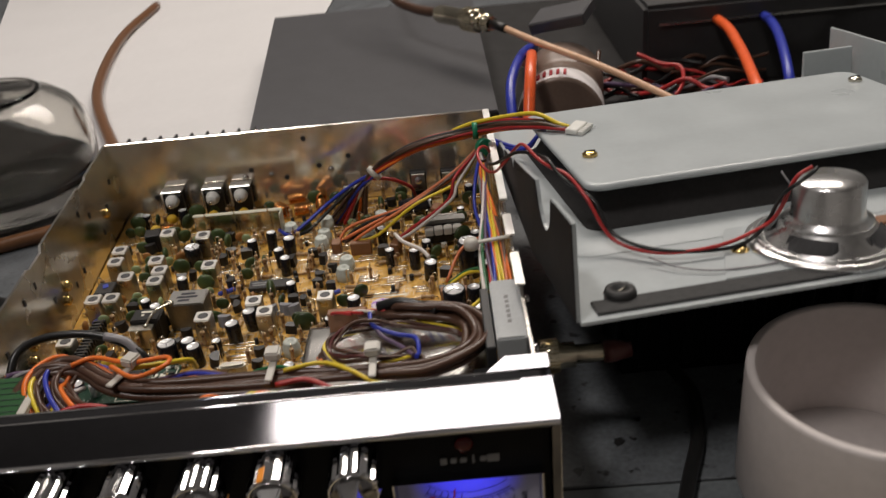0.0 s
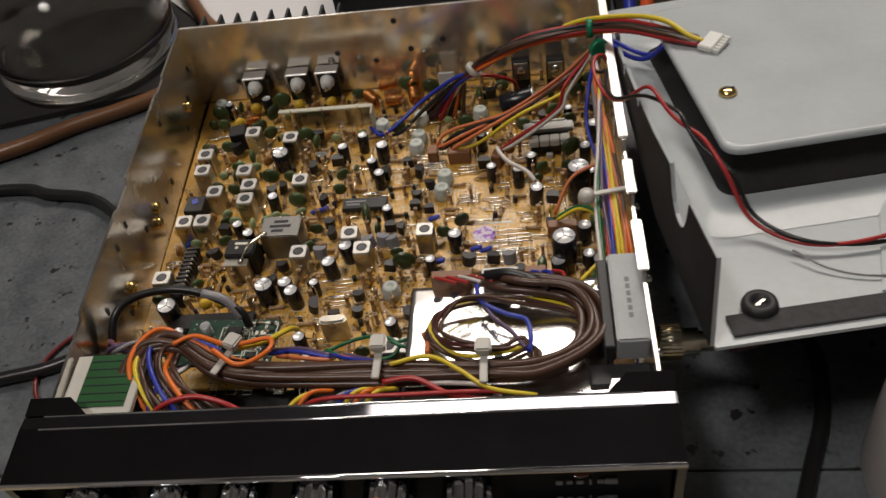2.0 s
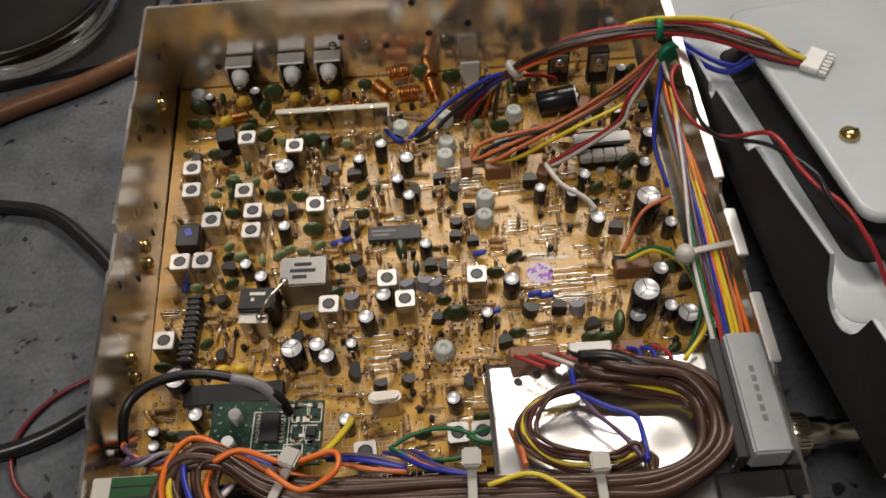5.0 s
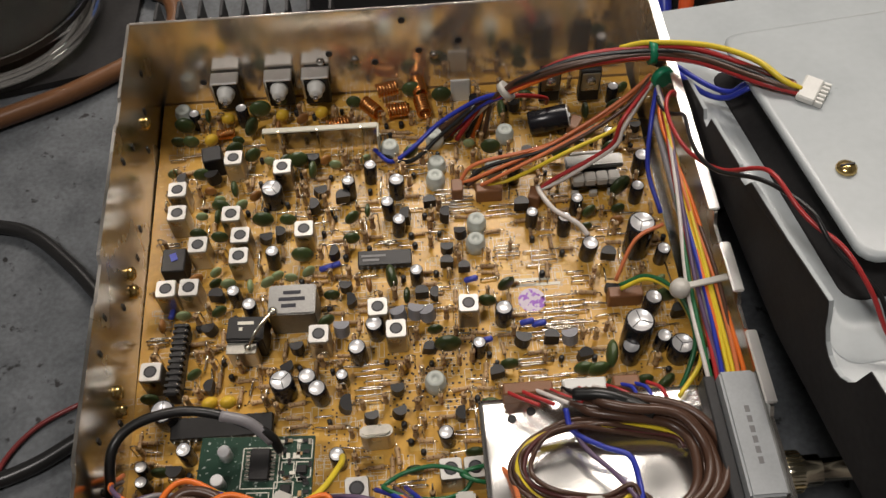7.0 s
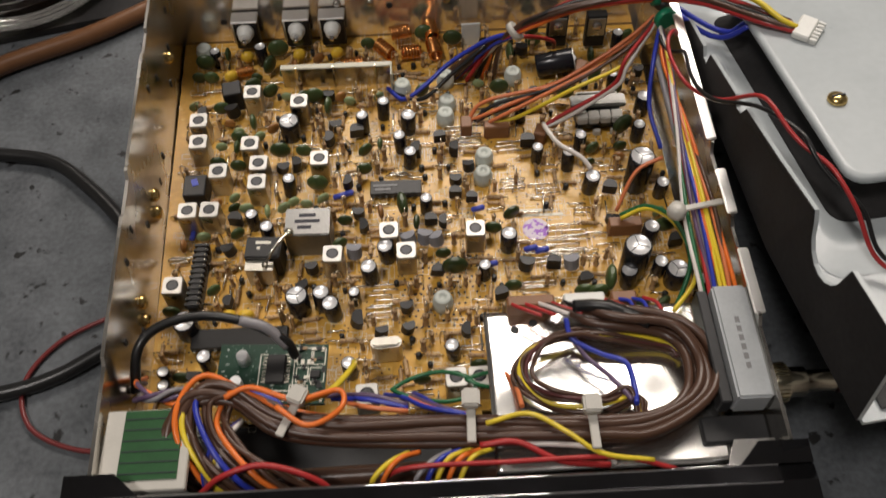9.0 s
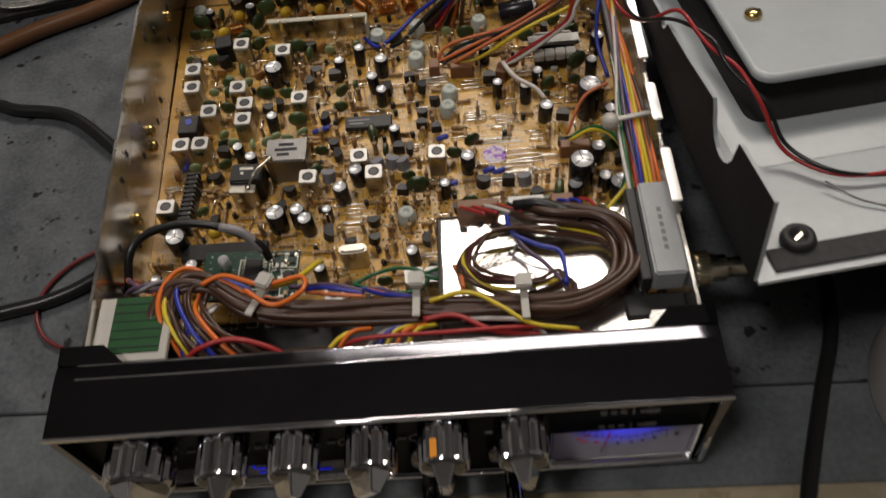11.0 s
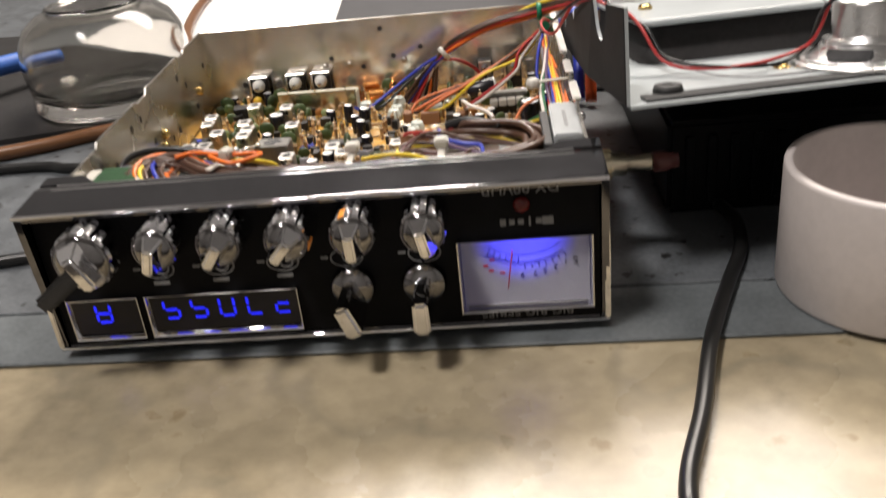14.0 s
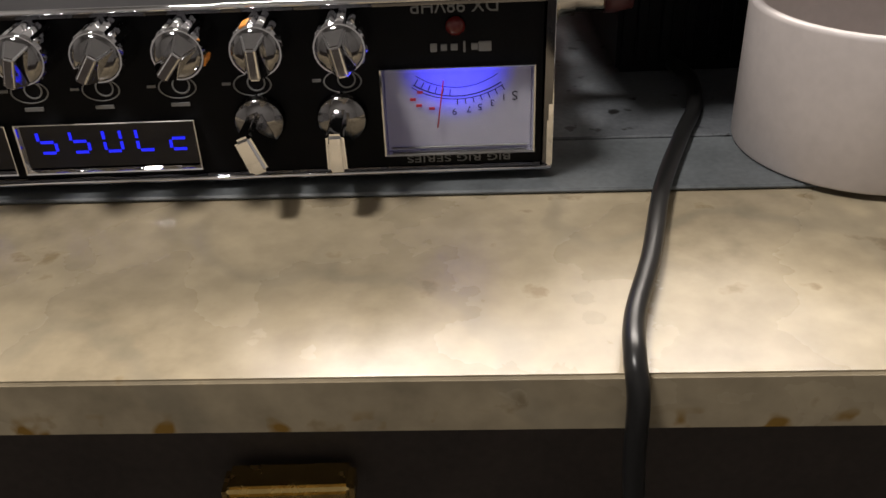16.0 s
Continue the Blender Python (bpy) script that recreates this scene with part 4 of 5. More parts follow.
for px, py, w in ((-0.0015, 0.0005, 0.0012), (-0.0005, 0.0028, 0.0045), (0.0022, 0.0028, 0.0010)):
    part("print_bar", box(px - w / 2, px + w / 2, py - 0.0006, py + 0.0006, 0.01252, 0.0126), M["silk"], blk)
put("filter_box", mesh_of("filter_box", box(-0.008, 0.008, -0.006, 0.006, 0, 0.0135, 0.0005, 2), M["dullcan"]), -43, 126, -1, clear=9, label="tinned crystal filter box with faint printing")
for dx, dy, w in ((0, 2.6, 6), (0, 0, 9), (-1, -2.6, 5)):
    put("print_bar", mesh_of("print_bar", box(-w / 2000, w / 2000, -0.0007, 0.0007, 0, 0.0001), M["ink"]), -43 + dx, 126 + dy, -1, z=13.52)
part("solder_wire", tube([mm(-57.5, 109.6, 29.6), mm(-54, 114, 33.5), mm(-49.5, 121, 32.6)], 0.0006, 8), M["solder"], pcb, "bright soldered link")

for q in ((-49.2, 121.2, 32.4, 1.7), (-57.5, 109.6, 29.6, 1.2)):
    part("solder_blob", lathe([(0.4, -0.5), (1.0, -0.1), (0.9, 0.4), (0.4, 0.75), (0.05, 0.8)], 12, m=pose(*mm(*q[:3])) @ Matrix.Scale(q[3] / 1000, 4)), M["solder"], pcb, "bright blob of solder")

# power transistors clamped to the back wall
for x in (-73, -51.5, -36.5):
    p = put("power_transistor", mesh_of("power_transistor", box(-0.0052, 0.0052, -0.0042, 0.0, 0.002, 0.0155, 0.0005), M["semi"]), x, 231.5, 0, clear=8, label="black power transistor clamped to the back wall")
    part("clamp", box(-0.0056, 0.0056, -0.0046, 0.0020, 0.0162, 0.0174, 0.0004), M["rimsteel"], p, "bright metal clamp")
    part("clamp_lip", box(-0.0056, -0.0046, -0.0052, -0.0044, 0.0060, 0.0172, 0.0003), M["rimsteel"], p)
    part("bushing", lathe([(0.0036, 0), (0.0036, 0.0016), (0.0029, 0.0022), (0.0027, 0.0044), (0.0021, 0.0049), (0.0003, 0.0049)], 20), M["white"], p, "white plastic bushing", pose(0, -0.0042, 0.0122, 90, 0, 0))
    part("screw_tip", lathe([(0.0011, 0), (0.0010, 0.0030), (0.0003, 0.0034)], 10), M["chrome"], p, "", pose(0, -0.0088, 0.0122, 90, 0, 0))
for x, y in ((58, 222), (74, 221)):
    p = put("power_transistor", mesh_of("power_transistor", box(-0.0042, 0.0042, -0.002, 0.002, 0.002, 0.0190, 0.0004), M["semi"]), x, y, 0, clear=7, label="black upright power transistor")
    part("tab", box(-0.0036, 0.0036, -0.0026, -0.0021, 0.0085, 0.0180, 0.0003), M["can"], p)
    part("screw", lathe([(0.0022, 0), (0.0020, 0.0010), (0.0004, 0.0014)], 12), M["chrome"], p, "", pose(0, -0.0028, 0.0145, 90, 0, 0))
# small transformer: dark winding, white bobbin with teeth, tin band over the top
hs = put("transformer", mesh_of("transformer", box(-0.0085, 0.0085, -0.0050, 0.0050, 0.002, 0.0105, 0.0006, 2), M["semi"]), 69, 178, 1, clear=11, label="small transformer on a white toothed bobbin")
part("band", box(-0.0108, 0.0108, -0.0022, 0.0036, 0.0106, 0.0128, 0.0005, 2), M["dullcan"], hs, "tin band over the winding")
part("bobbin", box(-0.0082, 0.0082, 0.0038, 0.0062, 0.0090, 0.0124, 0.0008, 2), M["nylon"], hs, "white plastic bobbin")
for k in range(4):
    part("tooth", box(-0.0088 + 0.0045 * k, -0.0047 + 0.0045 * k, -0.0076, -0.0030, 0.0075, 0.0110, 0.0004, 2), M["nylon"], hs)
for k in range(3):
    part("foot", box(-0.0088 + 0.0070 * k, -0.0058 + 0.0070 * k, -0.0072, -0.0052, 0.0, 0.0030, 0.0004), M["nylon"], hs)
# bent shield strip
sh = put("shield_strip", mesh_of("shield_strip", box(-0.0225, 0.0225, -0.0004, 0.0004, 0.0015, 0.0130, 0.0002), M["steel"]), -34.5, 204, -0.5, clear=0, label="bent tin shield strip")
part("flange", box(-0.0225, 0.0225, -0.0022, 0.0006, 0.0131, 0.0138, 0.0003), M["cream"], sh)
part("flange", box(0.0221, 0.0229, -0.0070, 0.0004, 0.0015, 0.0136, 0.0002), M["cream"], sh)
for dx in (-16, -1, 16):
    part("pin", box(dx / 1000 - 0.0003, dx / 1000 + 0.0003, -0.0030, -0.0024, 0.0, 0.0150), M["solder"], sh)
TAKEN.extend([(-34.5 + d, 204, 3) for d in range(-22, 23, 5)])


def coil(turns, r, l, wr):
    n = int(turns * 14)
    return mesh_of("air_coil", tube([(l * i / n - l / 2, r * math.cos(2 * math.pi * turns * i / n), r * math.sin(2 * math.pi * turns * i / n)) for i in range(n + 1)], wr, 6, 1, smooth_path=False), M["copper"])


COIL = coil(7, 0.0026, 0.0088, 0.00055)
for x, y, turn in ((-28, 213, 15), (-15, 221, -50), (-4, 219, 5), (6, 220, -80), (5, 229, -80), (-8, 229, 10)):
    put("air_coil", COIL, x, y, turn, z=4.2 + (2 if y > 225 else 0), clear=4, label="wound bare copper coil")
put("air_coil", COIL, -74, 213, 10, z=3, clear=4, scale=0.75)

# connectors
for x, y, w, tn in ((17, 176, 6, 90), (29, 174, 10, 0), (46, 170, 6, 70), (72, 124, 12, 0), (66, 204, 7, 60)):
    c = put("connector", mesh_of("connector", box(-w / 2000, w / 2000, -0.0022, 0.0022, 0, 0.0068, 0.0004), M["brownconn"]), x, y, tn, clear=w * 0.6, label="brown wire connector")
put("module_tab", mesh_of("module_tab", box(-0.004, 0.004, -0.0005, 0.0005, 0, 0.012, 0.0003), M["white"]), 22, 226, 0, clear=4)

# small green module
mod = put("module_board", mesh_of("module_board", box(-0.0175, 0.0175, -0.0105, 0.0105, 0, 0.0012, 0.0001), M["greenpcb"]), -52, 66, -3, z=13, clear=19, label="small green circuit board with a chip")
ch = part("chip", mesh_of("chip", box(-0.003, 0.003, -0.005, 0.005, 0.0013, 0.0032, 0.0003), M["semi"]), None, mod, "", pose(0.0015, 0.001, 0))
for k in range(8):
    y = -0.0042 + 0.0012 * k
    for s in (-1, 1):
        part("pin", box(s * 0.0038 - 0.0007, s * 0.0038 + 0.0007, y - 0.0003, y + 0.0003, 0.0013, 0.0019), M["solder"], mod, "", pose(0.0015, 0.001, 0))
random.seed(5)
for k in range(34):
    x, y = random.uniform(0.007, 0.0168), random.uniform(-0.0095, 0.0095)
    part("chip_resistor", box(-0.0009, 0.0009, -0.0005, 0.0005, 0.0013, 0.0018), M[random.choice(("silk", "semi", "solder", "semi", "resistor"))], mod, "", pose(x, y, 0, 0, 0, random.choice((0, 90))))
for x0, x1, y0, y1 in ((-0.0042, 0.0072, -0.0062, 0.0068), (0.0078, 0.0125, 0.0030, 0.0092), (0.0128, 0.0170, 0.0030, 0.0092), (0.0078, 0.0118, -0.0030, 0.0022), (0.0122, 0.0170, -0.0030, 0.0022), (0.0060, 0.0120, -0.0095, -0.0040), (-0.0020, 0.0050, -0.0098, -0.0072)):
    bm = bmesh.new()
    for b in ((x0, x1, y0, y0 + 0.0003), (x0, x1, y1 - 0.0003, y1), (x0, x0 + 0.0003, y0, y1), (x1 - 0.0003, x1, y0, y1)):
        box(*b, 0.00122, 0.0013, bm=bm)
    part("printed_outline", bm, M["silk"], mod)
for x, y in ((0.0142, -0.0006), (0.0098, -0.0066)):
    part("chip", box(x - 0.0016, x + 0.0016, y - 0.0013, y + 0.0013, 0.0013, 0.0026, 0.0002), M["semi"], mod)
for x, y in ((-0.009, 0.004), (-0.010, -0.005)):
    part("capacitor", lathe([(0.002, 0.0013), (0.002, 0.006), (0.0017, 0.0063)], 14), M["eltop"], mod, "", pose(x, y, 0))
for x, y in ((-66, 72), (-76, 76), (-28, 71)):
    put("electrolytic_capacitor", E25, x, y, 0, clear=3.5)

# hologram sticker and printed marks
put("round_sticker", mesh_of("round_sticker", lathe([(0.0049, 0), (0.0049, 0.00015)], 28), M["holo"]), 40, 127, 0, z=0.05, clear=6, label="round holographic sticker")
for dx, dy, w in ((-3, 8.6, 13), (-1, 6.4, 16)):
    put("print_bar", mesh_of("print_bar", box(-w / 2000, w / 2000, -0.0006, 0.0006, 0, 0.0001), M["silk"]), 44 + dx, 127 + dy, 0, z=0.02)

# ---- small parts strewn between ----
def free(x, y, r):
    if x > 15 and y < 82 or y < 53 or (-74 < x < -26 and y < 82):
        return False
    return all((x - a) ** 2 + (y - b) ** 2 > (c + r) ** 2 for a, b, c in TAKEN)


def resistor_mesh(stand=False):
    bm = bmesh.new()
    prof = [(0.0006, -0.0032), (0.0010, -0.0029), (0.0010, -0.002), (0.0008, -0.0017), (0.0008, 0.0017), (0.0010, 0.002), (0.0010, 0.0029), (0.0006, 0.0032)]
    if stand:
        lathe([(r, z + 0.0042) for r, z in prof], 8, bm)
        tube([(0, 0, 0.0073), (0.0005, 0, 0.0086), (0.0018, 0, 0.0086), (0.0022, 0, 0.0072), (0.0022, 0, 0)], 0.00025, 5, 2, bm, 1)
    else:
        lathe(prof, 8, bm, pose(0, 0, 0.0012, 0, 90, 0))
        for s in (-1, 1):
            tube([(s * 0.003, 0, 0.0012), (s * 0.0044, 0, 0.0012), (s * 0.0050, 0, 0.0)], 0.00025, 5, 2, bm, 1)
    return mesh_of("resistor", bm, M["resistor"], M["solder"])


def disc_mesh(mt, r=0.0026, bead=False):
    bm = bmesh.new()
    prof = [(r * math.sin(radians(a)) + 0.0001, -r * math.cos(radians(a))) for a in range(8, 180, 22)]
    lathe(prof, 12, bm, Matrix.Translation((0, 0, r + 0.0018)) @ Matrix.Diagonal((1, 0.72 if bead else 0.42, 1, 1)))
    for s in (-1, 1):
        tube([(s * 0.0012, 0, 0.0022), (s * 0.0012, 0, 0)], 0.00025, 5, 1, bm, 1)
    return mesh_of("disc_capacitor", bm, M[mt], M["solder"])


def jumper_mesh(l):
    return mesh_of("jumper_wire", tube([(-l / 2, 0, 0), (-l / 2, 0, 0.0007), (-l / 2 + 0.0006, 0, 0.0010), (l / 2 - 0.0006, 0, 0.0010), (l / 2, 0, 0.0007), (l / 2, 0, 0)], 0.00032, 6, 1, smooth_path=False), M["solder"])


RES, RESV = resistor_mesh(), resistor_mesh(True)
DISCS = [disc_mesh("green"), disc_mesh("green", 0.0031), disc_mesh("palegreen", 0.0024), disc_mesh("orange_cap", 0.0024), disc_mesh("green", 0.0036), disc_mesh("yellow_cap", 0.0018, True)]
JUMP = [jumper_mesh(l) for l in (0.006, 0.009, 0.0125)]
AX = mesh_of("axial_capacitor", lathe([(0.0005, -0.0026), (0.0011, -0.0022), (0.0011, 0.0022), (0.0005, 0.0026)], 10), M["bluecap"])
random.seed(21)
# the larger green film capacitors that stand out
for x, y, s, tn in ((-9, 136, 1.5, 100), (63, 100, 1.5, 80), (78, 170, 1.5, 30), (86, 122, 1.3, 0), (-60, 222, 1.4, 10), (15, 70, 1.2, 0), (-63, 213, 1.3, 60), (9, 108, 1.5, 0), (29, 100, 1.2, 0), (-52, 228, 1.1, 0),
                    (2, 228, 1.3, 0), (14, 224, 1.3, 0), (-22, 224, 1.2, 0), (-90, 216, 1.3, 0), (-87, 208, 1.2, 0), (-80, 162, 1.2, 0), (-56, 166, 1.3, 0), (-47, 166, 1.2, 0), (-72, 160, 1.2, 0), (-41, 149, 1.3, 0), (-90, 96, 1.2, 0)):
    put("disc_capacitor", DISCS[1 if s > 1.25 else 0], x, y, tn, clear=3, scale=s, label="glossy green dipped capacitor")
for x, y in ((-73, 219), (-51, 219), (-35, 219), (-70, 93), (-64, 93), (-79, 208)):
    put("disc_capacitor", DISCS[5], x, y, random.uniform(0, 40), clear=2, scale=1.5, label="yellow bead capacitor")
for x, y, tn in ((-33, 145, 90), (-30, 146, 90), (22, 111, 90), (37, 117, 90), (41, 116, 90), (19, 136, 90), (-87, 130, 0)):
    put("axial_capacitor", AX, x, y, tn, z=2.5, tip=(70, 0), clear=2)
# rows of bright links
for x, y, l, n in ((12, 170, 1, 5), (45, 141, 1, 4), (50, 115, 2, 4), (55, 121, 1, 3), (36, 97, 1, 3), (44, 92, 2, 3), (57, 133, 0, 3), (-17, 97, 1, 5), (33, 165, 1, 3), (-18, 92, 1, 3), (47, 110, 2, 4)):
    for k in range(n):
        put("jumper_wire", JUMP[l], x + random.uniform(-1.5, 1.5), y + 2.1 * k, random.uniform(-1, 1), clear=0)
    TAKEN.append((x, y + 2.1 * n / 2, 4.5))


def strew(name, meshes, count, r, turns, size=(0.9, 1.15), lift=0.0, where=(-93, 91, 57, 230)):
    done = tries = 0
    while done < count and tries < count * 60:
        tries += 1
        x, y = random.uniform(where[0], where[1]), random.uniform(where[2], where[3])
        if free(x, y, r):
            put(name, random.choice(meshes), x, y, random.choice(turns) + random.uniform(-8, 8), z=lift, clear=r * 0.8, scale=random.uniform(*size))
            done += 1


TAKEN.extend([(46, 112, 8), (50, 128, 6), (37, 141, 6), (36, 155, 5), (58, 116, 5)])
for x, y, l, n, step in ((36, 121.5, 2, 1, 0), (50, 122.5, 2, 3, 2.6), (40, 113.5, 2, 3, 2.4), (55, 113, 2, 2, 3.2), (38, 102, 2, 2, 1.6), (52, 97, 2, 1, 0), (33, 146, 1, 4, 1.5), (18, 168, 1, 5, 1.6)):
    for k in range(n):
        put("jumper_wire", JUMP[l], x + 0.5 * (k % 2), y + step * k, random.uniform(-1, 1))
strew("disc_capacitor", DISCS[:4], 34, 2.4, (0, 0, 90, 30), where=(-93, -30, 120, 230))
strew("disc_capacitor", DISCS[:5], 46, 2.4, (0, 0, 90, 30))
strew("transistor", [T92], 22, 2.4, (0, 90, 180))
strew("electrolytic_capacitor", [E25], 14, 2.6, (0,), size=(0.75, 0.95))
strew("resistor", [RESV], 150, 1.4, (0, 90, 180, 270))
strew("resistor", [RES], 190, 1.4, (0, 0, 90), size=(0.75, 1.0))
strew("jumper_wire", JUMP[:2], 170, 0.9, (0, 0, 0, 90))
strew("axial_capacitor", [mesh_of("diode", lathe([(0.0004, -0.0017), (0.0009, -0.0016), (0.0009, 0.0016), (0.0004, 0.0017)], 8), M["semi"])], 90, 0.9, (0, 90), lift=1.0)
# printed outlines and solder holes, too small to pick apart


def flat_marks(name, rects, material, lift):
    v, f = [], []
    for x0, x1, y0, y1 in rects:
        n = len(v)
        v += [(x0, y0, BOARD + lift), (x1, y0, BOARD + lift), (x1, y1, BOARD + lift), (x0, y1, BOARD + lift)]
        f.append((n, n + 1, n + 2, n + 3))
    me = bpy.data.meshes.new(name)
    me.from_pydata(v, [], f)
    me.materials.append(material)
    return tagged(part(name, me, None, pcb), kind="stuff")


random.seed(77)
marks, holes, traces = [], [], []
for k in range(2500):
    x, y = random.uniform(-94, 92) / 1000, random.uniform(52, 232) / 1000
    kind = random.random()
    if kind < 0.45:
        w, d = random.uniform(0.0016, 0.0036), random.uniform(0.0009, 0.0014)
        if random.random() < 0.5:
            w, d = d, w
        t = 0.00016
        marks += [(x - w, x + w, y - d, y - d + t), (x - w, x + w, y + d - t, y + d), (x - w, x - w + t, y - d, y + d), (x + w - t, x + w, y - d, y + d)]
    elif kind < 0.85:
        for c in range(random.randint(2, 4)):
            q = x + c * 0.0009
            marks += [(q, q + 0.00055, y, y + 0.00014), (q, q + 0.00013, y, y + 0.0009), (q, q + 0.0005, y + 0.0008, y + 0.00095)]
    else:
        traces.append((x - random.uniform(0.001, 0.005), x + 0.001, y, y + random.uniform(0.0008, 0.003)))
for k in range(1900):
    x, y = round(random.uniform(-94, 92) / 1.27) * 1.27 / 1000, round(random.uniform(52, 232) / 1.27) * 1.27 / 1000
    holes.append((x - 0.0003, x + 0.0003, y - 0.0003, y + 0.0003))
for i in range(15):
    for j in range(14):
        if random.random() < 0.75:
            x, y = (-10 + i * 2.2 + 0.8 * (j % 2)) / 1000, (88 + j * 2.2) / 1000
            holes.append((x - 0.0004, x + 0.0004, y - 0.0004, y + 0.0004))
flat_marks("board_patch", traces, M["patch"], 0.00003)
flat_marks("silkscreen", marks, M["silk"], 0.00006)
flat_marks("solder_hole", holes, M["ink"], 0.00009)

# ---- over the board: plate, module, wiring ----


def plate_height(x, y):
    """Height of the hand-cut plate: it falls to the back and is a little wavy."""
    return 0.0458 - 0.040 * (y - 0.0245) - 0.55 * (y - 0.0245) ** 2 + 0.00016 * math.sin(260 * x + 150 * y) + 0.00013 * math.sin(330 * y - 170 * x + 1.0)


def bent_sheet(x0, x1, y0, y1, nx, ny, t):
    """A thin wavy sheet of metal."""
    bm = bmesh.new()
    grid = [[[bm.verts.new((x0 + (x1 - x0) * i / nx, y0 + (y1 - y0) * j / ny, plate_height(x0 + (x1 - x0) * i / nx, y0 + (y1 - y0) * j / ny) - d)) for i in range(nx + 1)] for j in range(ny + 1)] for d in (0, t)]
    for g in grid:
        for j in range(ny):
            for i in range(nx):
                bm.faces.new((g[j][i], g[j][i + 1], g[j + 1][i + 1], g[j + 1][i])).smooth = True
    u, w = grid
    rim = [(0, i) for i in range(nx)] + [(j, nx) for j in range(ny)] + [(ny, nx - i) for i in range(nx)] + [(ny - j, 0) for j in range(ny)]
    for k, (j, i) in enumerate(rim):
        q, r = rim[(k + 1) % len(rim)]
        bm.faces.new((w[j][i], w[q][r], u[q][r], u[j][i]))
    bmesh.ops.recalc_face_normals(bm, faces=bm.faces)
    return bm


plate = part("tin_plate", bent_sheet(0.0165, 0.0845, 0.0245, 0.0790, 34, 28, 0.001), M["alu"], radio, "bright bare tin plate over the board's corner")
for x, y, r in ((0.0475, 0.045, 1.5), (0.032, 0.074, 1.4), (0.026, 0.072, 1.4)):
    part("hole", lathe([(r / 1000, -0.0002), (r / 1000, 0.0001)], 16), M["black"], plate, "", pose(x, y, plate_height(x, y) + 0.00005, -3.5, 0, 0))
for x in (0.02, 0.08):
    part("post", box(x - 0.003, x + 0.003, 0.0255, 0.0275, 0.0107, 0.0439), M["steel"], plate)
relay = part("control_block", box(0.0853, 0.0955, 0.0385, 0.0755, 0.0480, 0.0580, 0.0007, 2), M["relay"], radio, "grey plastic relay block with engraved print")
for k in range(6):
    part("engraved_bar", box(0.0898, 0.0912, 0.0475 + 0.0030 * k, 0.0495 + 0.0030 * k, 0.0580, 0.05806), M["faceink"], relay)
# rail in black, for the shading on the block's left side
part("relay_rail", box(0.0815, 0.0850, 0.0390, 0.0760, 0.0470, 0.0545, 0.0004), M["black"], relay)
part("relay_foot", box(0.0765, 0.0955, 0.0300, 0.0382, 0.0455, 0.0470, 0.0005), M["black"], relay)
part("corner_bracket", prism([(0.080, 0.021, 0.0515), (0.0945, 0.021, 0.0515), (0.0945, 0.0285, 0.0515), (0.083, 0.0285, 0.0515)], (0, 0, 1), 0.0010), M["alu"], radio, "bright corner bracket")
for y, h in ((0.100, 1.6), (0.118, 1.4), (0.066, 1.8), (0.036, 1.5)):
    part("rim_screw", lathe([(0.0016, 0), (0.0016, h / 1000), (0.0008, h / 1000 + 0.0006)], 10), M["chrome"], radio, "", pose(0.0968, y, 0.0545, 0, 90, 0))
# antenna plug screwed into the wall
plug = part("antenna_plug", lathe([(0.0030, 0), (0.0030, 0.003), (0.0056, 0.0035), (0.0058, 0.0105), (0.0046, 0.0115), (0.0046, 0.0160), (0.0034, 0.0165), (0.0034, 0.0260), (0.0022, 0.028)], 24), M["nickel"], radio, "knurled metal antenna plug", pose(0.0966, 0.051, 0.0395, 0, 90, 0))
for k in range(28):
    a = 2 * math.pi * k / 28
    part("knurl", box(-0.0003, 0.0003, -0.0002, 0.0005, 0.0038, 0.0102), M["nickel"], plug, "", pose(0, 0, 0, 0, 0, math.degrees(a)) @ Matrix.Translation((0, 0.0057, 0)))
part("plug_collar", lathe([(0.0040, 0.0262), (0.0040, 0.030), (0.0026, 0.036)], 18), M["w_rose"], plug, "dull red plug collar")
# white and green label on the front left
lab = part("label_block", box(-0.0935, -0.0690, 0.0215, 0.0455, 0.0525, 0.0550, 0.0004), M["nylon"], radio, "white plate with a green label")
part("green_label", box(-0.0880, -0.0715, 0.0245, 0.0450, 0.0551, 0.0554), M["greenlabel"], lab)
for k in range(6):
    part("label_line", box(-0.0878, -0.0717, 0.0262 + 0.0032 * k, 0.0265 + 0.0032 * k, 0.0555, 0.0556), M["ink"], lab)
for k, c in enumerate(("violet", "grey", "violet", "orange")):
    wire("corner_wire", [(-93, 62 + 2 * k, 30), (-90, 54 + k, 44 + k), (-83 + k, 50, 52 - k), (-74, 53 - k, 50), (-66, 55, 42)], 0.8, c, lab, slack=1.5)

loom = part("wire_loom", tube([mm(-60, 30, 34), mm(0, 30, 36), mm(60, 30, 36)], 0.003, 8), M["w_brown"], radio, "thick brown wire loom behind the front panel")
random.seed(8)
